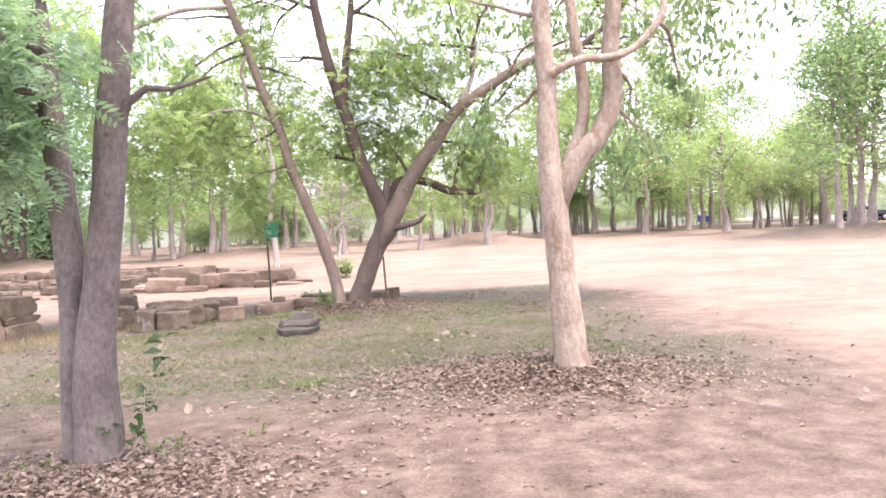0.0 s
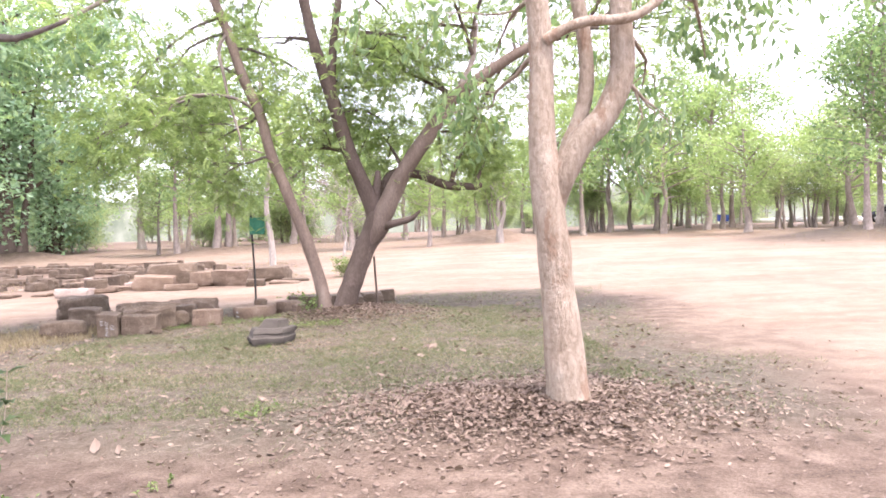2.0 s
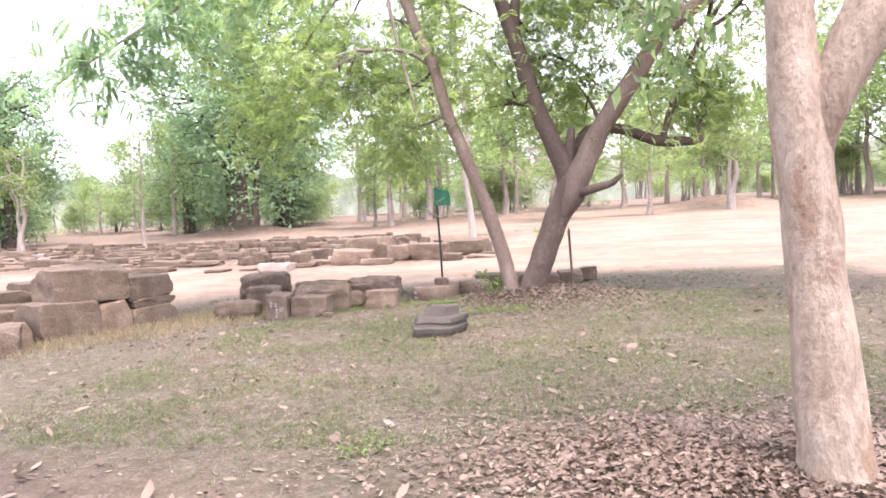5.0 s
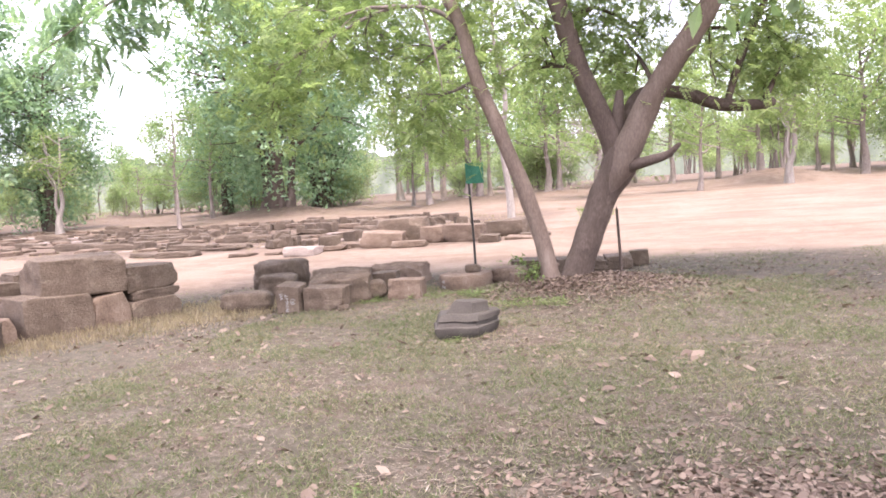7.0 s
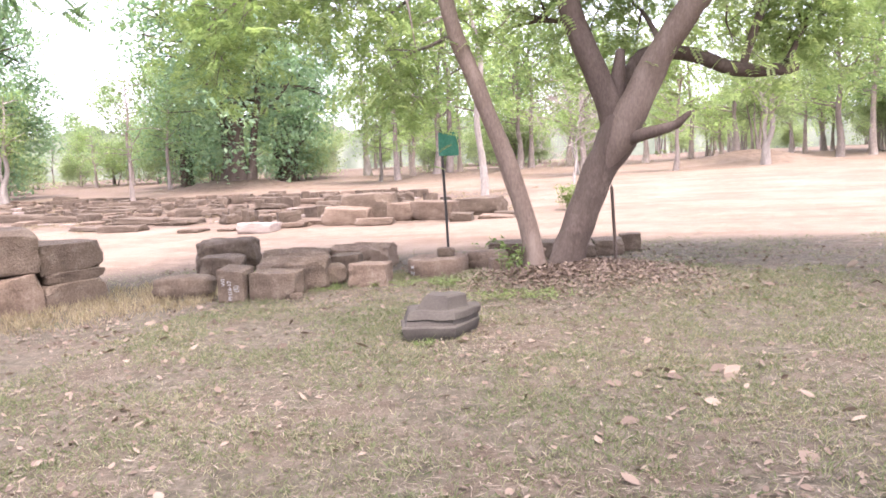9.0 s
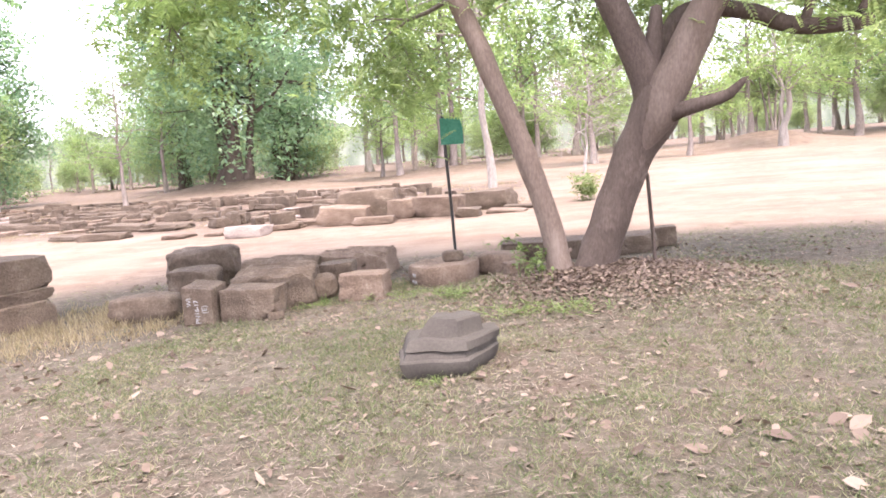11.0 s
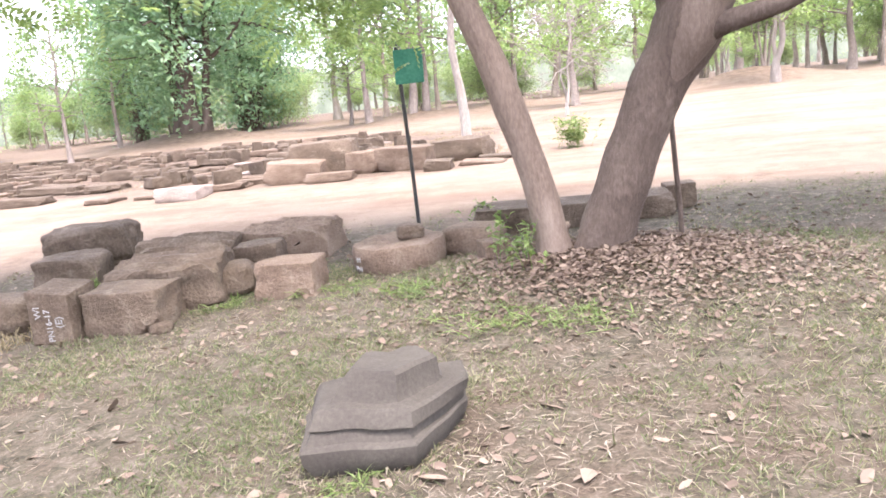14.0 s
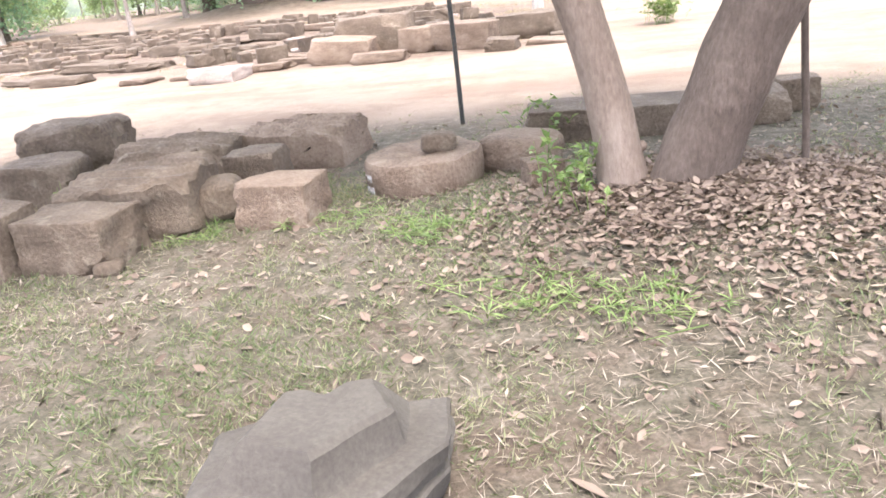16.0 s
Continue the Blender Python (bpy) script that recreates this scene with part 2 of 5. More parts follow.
def gz(x, y):
    """Height of the ground."""
    r = max(0.0, y - 12.0)
    far = max(0.0, math.hypot(x, y) - 90)
    base = 0.021 * x / (1 + abs(x) / 70) - 0.02 + 0.016 * r * r / (r + 3) / (1 + far / 60)
    return base + heap(x, y) + 0.012 * fbm(x, y, 0, 0.8) + (0.006 * fbm(x, y, 3, 3.1) if abs(x) < 9 and y < 22 else 0.0) + 0.10 * sstep(22, 60, y) * fbm(x, y, 5, 0.09)


def grassy(x, y):
    """How far turf covers the ground: 0 bare, 1 covered."""
    wob = 0.7 * fbm(x, y, 2, 0.5)
    right = 1 - sstep(3.6, 5.0, x - 0.05 * (y - 10) + wob)
    near = sstep(6.0, 7.6, y + 0.25 * min(0, x) + 0.55 * wob + 0.25 * abs(min(0, x + 2)))
    edge = 19.0 + 0.16 * min(0.0, x) * (2.2 if x < -2 else 1.0)
    far = 1 - sstep(edge - 0.9, edge + 0.6, y + 0.6 * wob)
    left = sstep(-9.5, -7.0, x + wob)
    bank = 0.85 * math.exp(-(((x - 24.6) / 5.5) ** 2 + ((y - 36.0) / 3.5) ** 2) * 1.2)
    return max(0.0, right * near * far * left, bank)


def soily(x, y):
    """Darker soil near the trees, on mounds, among the stones and in the far wood."""
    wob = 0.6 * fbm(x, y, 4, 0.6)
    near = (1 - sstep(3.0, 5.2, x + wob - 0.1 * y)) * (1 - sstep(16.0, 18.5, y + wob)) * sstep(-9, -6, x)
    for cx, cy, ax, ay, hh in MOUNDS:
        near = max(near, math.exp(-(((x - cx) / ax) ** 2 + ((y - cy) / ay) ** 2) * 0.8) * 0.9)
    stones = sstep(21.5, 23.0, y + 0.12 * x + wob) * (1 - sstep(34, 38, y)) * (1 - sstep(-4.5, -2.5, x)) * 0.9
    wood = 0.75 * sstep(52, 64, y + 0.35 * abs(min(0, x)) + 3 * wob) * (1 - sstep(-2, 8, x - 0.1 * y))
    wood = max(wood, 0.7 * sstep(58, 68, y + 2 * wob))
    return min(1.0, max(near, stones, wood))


def build_ground():
    def axis(lo, hi, step, reach):
        a = list(np.arange(lo, hi + 1e-6, step))
        s, v = step, hi
        while v < reach:
            s *= 1.13
            v += s
            a.append(v)
        s, v = step, lo
        while v > -reach:
            s *= 1.13
            v -= s
            a.insert(0, v)
        return a
    xs, ys = axis(-8.5, 7.0, 0.12, 900), axis(2.0, 20.0, 0.12, 900)
    verts, grass, soil = [], [], []
    for y in ys:
        for x in xs:
            verts.append((x, y, gz(x, y)))
            grass.append(grassy(x, y))
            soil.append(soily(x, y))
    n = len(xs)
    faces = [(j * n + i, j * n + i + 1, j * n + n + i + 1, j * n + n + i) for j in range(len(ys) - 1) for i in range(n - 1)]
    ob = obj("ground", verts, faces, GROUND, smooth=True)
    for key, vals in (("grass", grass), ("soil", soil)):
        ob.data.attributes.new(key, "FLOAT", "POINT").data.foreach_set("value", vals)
    return tagged(ob, "pale sandy earth with worn tracks and thin dry turf", "ground", kind="structure")


build_ground()


# ---- tree helpers ----
def smooth_path(pts, radii, step=0.12):
    """A Catmull-Rom run through the points."""
    P = [Vector(p) for p in pts]
    P = [P[0] * 2 - P[1]] + P + [P[-1] * 2 - P[-2]]
    R = [radii[0]] + list(radii) + [radii[-1]]
    out = []
    for i in range(1, len(P) - 2):
        k = max(1, min(14, int((P[i + 1] - P[i]).length / step)))
        for j in range(k):
            t = j / k
            a, b, c, d = P[i - 1], P[i], P[i + 1], P[i + 2]
            p = 0.5 * ((2 * b) + (c - a) * t + (2 * a - 5 * b + 4 * c - d) * t * t + (3 * b - a - 3 * c + d) * t ** 3)
            out.append((p, R[i] + (R[i + 1] - R[i]) * t))
    out.append((P[-2], R[-2]))
    return out


def tube(V, F, path, sides=10, rough=0.08, seed=0.0, flare=0.0):
    """Adds a limb with an uneven round section to the lists V and F."""
    base = len(V)
    u = None
    for i, (p, r) in enumerate(path):
        d = (path[min(i + 1, len(path) - 1)][0] - path[max(i - 1, 0)][0]).normalized()
        if u is None:
            u = d.orthogonal().normalized()
        u = (u - d * u.dot(d)).normalized()
        w = d.cross(u)
        fl = 1 + flare * max(0.0, 1 - i / 5.0) ** 2
        for k in range(sides):
            a = 2 * math.pi * k / sides
            q = p + (u * math.cos(a) + w * math.sin(a)) * r
            rr = r * (1 + rough * (noise.noise((q.x * 6 + seed, q.y * 6, q.z * 3)) + 0.8 * noise.noise((q.x * 2.2, q.y * 2.2 + seed, q.z * 1.3))))
            if flare:
                rr *= 1 + (fl - 1) * (0.75 + 0.6 * math.sin(3 * a + seed) ** 2)
            V.append(tuple(p + (u * math.cos(a) + w * math.sin(a)) * rr))
    n = len(path)
    for i in range(n - 1):
        for k in range(sides):
            k2 = (k + 1) % sides
            F.append((base + i * sides + k, base + i * sides + k2, base + (i + 1) * sides + k2, base + (i + 1) * sides + k))
    V.append(tuple(path[-1][0] + (path[-1][0] - path[-2][0]) * 0.2))
    top = len(V) - 1
    for k in range(sides):
        F.append((base + (n - 1) * sides + k, base + (n - 1) * sides + (k + 1) % sides, top))


def limb(name, pts, radii, mat, parent, sides=12, rough=0.09, seed=0.0, flare=0.0, step=0.1, knots=0):
    V, F = [], []
    path = smooth_path(pts, radii, step)
    tube(V, F, path, sides, rough, seed, flare)
    rnd = random.Random(int(seed * 10) + 5)
    for _ in range(knots):
        p, r = rnd.choice(path[2:-1])
        a = rnd.uniform(0, 6.28)
        d = Vector((math.cos(a), math.sin(a), rnd.uniform(0.1, 0.6))).normalized()
        tube(V, F, [(p + d * r * 0.6, r * 0.36), (p + d * r * 1.05, r * 0.27), (p + d * r * 1.22, r * 0.14)], 7, 0.15, seed)
    return obj(name, V, F, mat, parent, smooth=True)


def grow(rnd, start, direction, length, radius, level, twigs, anchors, droop=0.0, spread=0.7, kids=(4, 5), wander=0.25):
    """A branch with its side branches. twigs takes the paths, anchors the ends that carry leaves."""
    d = Vector(direction).normalized()
    n = 5
    pts, p = [], Vector(start)
    for i in range(n + 1):
        pts.append((p.copy(), radius * (1 - 0.75 * i / n)))
        d = (d + Vector((rnd.gauss(0, wander), rnd.gauss(0, wander), rnd.gauss(0, wander) - droop * (i / n)))* 0.6).normalized()
        p = p + d * (length / n)
    twigs.append((pts, level))
    if level == 0:
        for q, _ in pts[1:]:
            anchors.append((q, d.copy()))
        return
    for _ in range(rnd.randint(*kids)):
        k = rnd.uniform(0.3, 1.0)
        i = min(n, int(k * n + 0.5))
        axis = (pts[i][0] - pts[max(0, i - 1)][0]).normalized() if i else d
        side = Vector((rnd.gauss(0, 1), rnd.gauss(0, 1), rnd.gauss(0.1, 0.7))).normalized()
        grow(rnd, pts[i][0], axis * (1 - spread) + side * spread, length * rnd.uniform(0.45, 0.7), pts[i][1] * 0.6, level - 1, twigs, anchors, droop, spread, kids, wander)


def twig_mesh(twigs, parent, mat, name="branchwork", sides=4, least=0.004, thick=5):
    V, F = [], []
    for pts, level in twigs:
        pts = [(p, max(least, r)) for p, r in pts]
        tube(V, F, pts, thick if level else sides, 0.05)
    return obj(name, V, F, mat, parent, smooth=True)


def basis(n, d):
    """Rows of unit vectors along d, across and up."""
    d = d / np.linalg.norm(d, axis=1, keepdims=True)
    s = np.cross(d, n)
    s /= np.linalg.norm(s, axis=1, keepdims=True) + 1e-9
    return d, s, np.cross(s, d)


def blades(pos, d, up, length, width, fold=0.25, curl=0.15):
    """Pointed, folded leaves: base, two sides, tip and a raised midrib point."""
    n = len(pos)
    d, s, u = basis(up, d)
    L, Wd = length[:, None], width[:, None]
    v = np.empty((n, 5, 3))
    v[:, 0] = pos
    v[:, 1] = pos + d * L * 0.45 + s * Wd * 0.5 + u * Wd * fold
    v[:, 2] = pos + d * L - u * L * curl
    v[:, 3] = pos + d * L * 0.45 - s * Wd * 0.5 + u * Wd * fold
    v[:, 4] = pos + d * L * 0.5
    b = np.arange(n)[:, None] * 5
    f = np.concatenate([b + [0, 1, 4], b + [1, 2, 4], b + [4, 2, 3], b + [0, 4, 3]])
    return v.reshape(-1, 3), f


def broad_leaves(pos, d, up, length, width, curl, twist):
    """Dry leaves: a bowed midrib with three pairs of edge points between base and tip."""
    n = len(pos)
    d, s, u = basis(up, d)
    L, Wd, C, T = length[:, None], width[:, None], curl[:, None], twist[:, None]
    v = np.empty((n, 11, 3))
    v[:, 0], v[:, 10] = pos, pos + d * L + u * L * C
    for i, (f, w) in enumerate(((0.22, 0.36), (0.5, 0.5), (0.78, 0.3))):
        c = pos + d * L * f + u * L * C * f * f
        v[:, 1 + 3 * i] = c
        v[:, 2 + 3 * i] = c + s * Wd * w + u * Wd * w * (0.25 + T)
        v[:, 3 + 3 * i] = c - s * Wd * w + u * Wd * w * (0.25 - T)
    b = np.arange(n)[:, None] * 11
    tri = [(0, 2, 1), (0, 1, 3)]
    for i in (1, 4):
        tri += [(i, i + 1, i + 4), (i, i + 4, i + 3), (i, i + 3, i + 5), (i, i + 5, i + 2)]
    tri += [(7, 8, 10), (7, 10, 9)]
    return v.reshape(-1, 3), np.concatenate([b + list(q) for q in tri])


def simple_blades(pos, d, up, length, width):
    n = len(pos)
    d, s, u = basis(up, d)
    L, Wd = length[:, None], width[:, None]
    v = np.empty((n, 4, 3))
    v[:, 0], v[:, 2] = pos, pos + d * L
    v[:, 1] = pos + d * L * 0.5 + s * Wd * 0.5 + u * Wd * 0.2
    v[:, 3] = pos + d * L * 0.5 - s * Wd * 0.5 + u * Wd * 0.2
    b = np.arange(n)[:, None] * 4
    return v.reshape(-1, 3), np.concatenate([b + [0, 1, 2], b + [0, 2, 3]])


def crown_leaves(name, anchors, per, spread, size, mat, parent, seed, droop=0.3, slim=0.45):
    """Single leaves in loose clumps about the anchors."""
    g = np.random.default_rng(seed)
    A = np.repeat(np.array([tuple(a) for a, _ in anchors]), per, axis=0)
    n = len(A)
    pos = A + g.normal(0, spread, (n, 3)) * [1, 1, 0.8]
    d = g.normal(0, 1, (n, 3))
    d[:, 2] = d[:, 2] * 0.6 - droop
    up = g.normal(0, 0.5, (n, 3)) + [0, 0, 1]
    L = g.uniform(0.7, 1.3, n) * size
    v, f = simple_blades(pos, d, up, L, L * slim)
    return obj(name, v, f, mat, parent)


def feather_leaves(name, anchors, per, spread, size, mat, parent, seed, pairs=7, droop=0.35):
    """Feathery compound leaves: a row of leaflet pairs along each drooping stalk."""
    g = np.random.default_rng(seed)
    A = np.repeat(np.array([tuple(a) for a, _ in anchors]), per, axis=0)
    n = len(A)
    pos = A + g.normal(0, spread, (n, 3))
    d = g.normal(0, 1, (n, 3))
    d[:, 2] = d[:, 2] * 0.4 - droop
    up = g.normal(0, 0.35, (n, 3)) + [0, 0, 1]
    d, s, u = basis(up, d)
    L = g.uniform(0.7, 1.3, n)[:, None] * size
    P, D, U, LL = [], [], [], []
    for k in range(pairs):
        t = (k + 0.6) / pairs
        c = pos + d * L * t - u * L * 0.25 * t * t
        for sgn in (-1, 1):
            P.append(c)
            D.append(s * sgn + d * 0.45 - u * 0.15)
            U.append(u)
            LL.append(L[:, 0] * 0.34 * (0.75 + 0.5 * math.sin(math.pi * t)))
    P, D, U, LL = map(np.concatenate, (P, D, U, LL))
    v, f = simple_blades(P, D, U, LL, LL * 0.42)
    return obj(name, v, f, mat, parent)


# ---- near trees ----
def xz(points, y, lean=0.0):
    """Points (x, z) of a limb that stands in the plane y, bending back by lean per metre of height."""
    return [(x, y + lean * max(0, z), z) for x, z in points]


def seat(t, f, base, shear=0.0, shift=0.0):
    """Sizes a tree drawn about the walker's first eye by f and moves its origin to its base; shear tips it forward."""
    lean = Matrix(((1, 0, 0, 0), (0, 1, -shear, shear * base[2]), (0, 0, 1, 0), (0, 0, 0, 1)))
    t.matrix_basis = pose(shift, 0, EYE * (1 - f)) @ Matrix.Scale(f, 4) @ Matrix.Translation(base)
    for ob in t.children:
        ob.matrix_basis = Matrix.Translation([-v for v in base])
        ob.data.transform(lean)
    return t


def twin_trunk_tree():
    t = empty("tree", pose(0, 0, 0), "grey-barked tree with twin trunks rising from one leafy base", "tree")
    limb("trunk", xz([(-2.50, -0.5), (-2.52, 0.3), (-2.52, 0.79), (-2.52, 1.24), (-2.57, 1.92), (-2.61, 2.36), (-2.64, 2.81), (-2.69, 3.25), (-2.8, 4.2), (-3.0, 5.4)], 6.3),
         [0.13, 0.115, 0.105, 0.115, 0.105, 0.095, 0.09, 0.085, 0.07, 0.04], BARK_GREY, t, 16, 0.1, 1.0, 0.35, knots=3)
    limb("trunk", xz([(-2.30, -0.5), (-2.31, 0.2), (-2.31, 0.58), (-2.24, 1.24), (-2.16, 1.90), (-2.10, 2.56), (-2.03, 3.22), (-1.99, 3.70), (-1.9, 4.6), (-1.7, 5.8)], 6.15),
         [0.20, 0.185, 0.165, 0.135, 0.125, 0.12, 0.115, 0.105, 0.085, 0.05], BARK_GREY, t, 16, 0.1, 2.0, 0.3, knots=4)
    limb("limb", [(-2.06, 6.12, 2.40), (-1.95, 6.08, 2.64), (-1.80, 6.05, 2.74), (-1.60, 6.0, 2.72), (-1.3, 5.95, 2.8)], [0.045, 0.035, 0.028, 0.02, 0.01], BARK_GREY, t, 8, 0.1, 3.0)
    rnd = random.Random(11)
    twigs, anchors = [], []
    lower = [
        ((-2.6, 6.3, 2.6), (-0.9, 0.2, 0.15), 1.5), ((-2.66, 6.3, 3.2), (-0.7, 0.9, 0.3), 1.7), ((-2.7, 6.3, 3.6), (-0.5, -0.8, 0.6), 1.9), ((-2.0, 6.15, 3.9), (0.4, -0.6, 0.7), 1.6),
        ((-1.95, 6.15, 4.2), (0.6, -0.5, 0.5), 1.9), ((-2.9, 6.3, 5.0), (-0.6, 0.3, 0.8), 2.0), ((-1.75, 6.15, 5.4), (0.3, 0.3, 0.9), 1.8),
    ]
    upper = [
        ((-2.6, 6.3, 2.9), (-0.6, 0.1, -0.2), 1.3), ((-2.62, 6.2, 2.75), (-0.4, -0.5, 0.0), 0.9), ((-2.64, 6.2, 2.85), (-0.2, -0.6, -0.15), 0.8), ((-2.66, 6.25, 3.1), (-0.3, -0.5, 0.1), 1.0),
        
    ]
    for s, d, l in lower + upper:
        grow(rnd, s, d, l, 0.04, 2, twigs, anchors, 0.15, 0.6, (3, 4))
    twig_mesh(twigs, t, BARK_GREY)
    feather_leaves("crown", anchors, 3, 0.16, 0.22, LEAF_DARK, t, 21, 6)
    return seat(t, 0.855, (-2.4, 6.2, 0), 0)


def pale_tree():
    t = empty("tree", pose(0, 0, 0), "pale tree with peeling tan bark and forked upright limbs", "tree")
    limb("trunk", xz([(1.93, -0.12), (1.91, 0.12), (1.88, 0.45), (1.85, 0.86), (1.80, 1.46), (1.76, 1.85), (1.73, 2.15), (1.71, 2.49), (1.72, 3.09), (1.68, 3.68), (1.67, 4.34), (1.6, 5.4), (1.55, 6.6)], 7.95),
         [0.20, 0.185, 0.17, 0.155, 0.145, 0.15, 0.135, 0.115, 0.105, 0.10, 0.085, 0.06, 0.03], BARK_PALE, t, 20, 0.10, 4.0, 0.15, 0.07, knots=3)
    limb("limb", xz([(1.80, 1.62), (1.86, 1.95), (2.05, 2.31), (2.30, 2.58), (2.43, 2.96), (2.42, 3.44), (2.46, 3.98), (2.44, 4.46), (2.55, 5.4), (2.6, 6.4)], 7.95),
         [0.07, 0.115, 0.122, 0.115, 0.105, 0.095, 0.085, 0.075, 0.05, 0.03], BARK_PALE, t, 16, 0.12, 5.0, 0, 0.07, knots=3)
    limb("limb", [(1.90, 8.0, 2.1), (2.0, 8.06, 2.36), (2.09, 8.1, 2.55), (2.15, 8.1, 2.87), (2.13, 8.1, 3.29), (2.06, 8.1, 3.72), (2.04, 8.15, 4.27), (2.1, 8.3, 5.4)],
         [0.07, 0.075, 0.072, 0.07, 0.066, 0.06, 0.055, 0.03], BARK_PALE, t, 14, 0.1, 6.0, 0, 0.08)
    limb("limb", [(1.74, 7.86, 3.17), (1.92, 7.8, 3.27), (2.12, 7.78, 3.32), (2.45, 7.76, 3.34), (2.73, 7.78, 3.52), (2.95, 7.8, 3.81), (3.0, 7.85, 4.2), (3.3, 7.9, 4.9)],
         [0.05, 0.048, 0.045, 0.042, 0.04, 0.036, 0.03, 0.015], BARK_PALE, t, 12, 0.1, 7.0, 0, 0.08)
    rnd = random.Random(12)
    twigs, anchors = [], []
    lower = [
        ((2.46, 7.95, 4.0), (0.7, 0.5, 0.3), 1.6), ((2.43, 7.95, 3.3), (0.7, 0.6, -0.05), 1.3), ((2.46, 7.95, 4.3), (0.8, -0.4, 0.2), 1.7), ((3.0, 7.85, 4.1), (0.9, 0.2, 0.1), 1.6),
        ((1.68, 7.95, 3.8), (-0.7, 0.5, 0.2), 1.4), ((1.67, 7.95, 4.4), (-0.5, -0.6, 0.5), 1.5), ((2.05, 8.15, 4.3), (0.1, 0.9, 0.3), 1.7), ((2.55, 7.95, 5.2), (0.6, 0.1, 0.6), 1.6),
        ((1.6, 7.95, 5.2), (-0.4, 0.5, 0.7), 1.6), ((2.9, 7.8, 3.7), (0.8, 0.5, -0.3), 1.0), ((2.1, 8.3, 5.2), (0.0, 0.6, 0.8), 1.5), ((1.7, 7.95, 3.1), (-0.5, 0.8, -0.1), 0.9),
    ]
    upper = [
        ((3.2, 7.9, 4.7), (0.9, 0.5, -0.1), 1.7), ((3.0, 7.85, 4.3), (0.8, -0.5, 0.0), 1.5), ((2.46, 7.95, 4.2), (0.5, 1.0, -0.05), 1.7), ((2.5, 7.95, 4.8), (0.9, 0.8, 0.2), 1.9),
        ((1.65, 7.95, 4.6), (-0.9, 0.4, 0.0), 1.6), ((1.68, 7.95, 3.6), (-0.2, 1.0, 0.1), 1.2), ((3.3, 7.9, 4.9), (0.9, 0.9, 0.1), 2.0), ((3.1, 7.9, 4.5), (1.0, 0.1, -0.1), 1.8),
        ((3.2, 7.9, 4.7), (0.7, 1.0, -0.2), 1.5), ((2.6, 7.95, 6.0), (0.9, 0.4, 0.2), 2.0), ((2.4, 7.95, 2.9), (0.55, 0.7, -0.1), 0.8),
    ]
    for s, d, l in lower + upper:
        grow(rnd, s, d, l, 0.03, 2, twigs, anchors, 0.3, 0.55, (3, 3))
    twig_mesh(twigs, t, BARK_PALE)
    g = np.random.default_rng(31)
    A = np.repeat(np.array([tuple(a) for a, _ in anchors]), 3, axis=0)
    n = len(A)
    d = g.normal(0, 0.45, (n, 3)) + [0, 0, -0.9]
    L = g.uniform(0.10, 0.17, n)
    v, f = blades(A + g.normal(0, 0.1, (n, 3)), d, g.normal(0, 1, (n, 3)), L, L * 0.42)
    obj("crown", v, f, LEAF_MID, t)
    return seat(t, 0.915, (1.92, 7.95, 0.05), 0, 0.05)


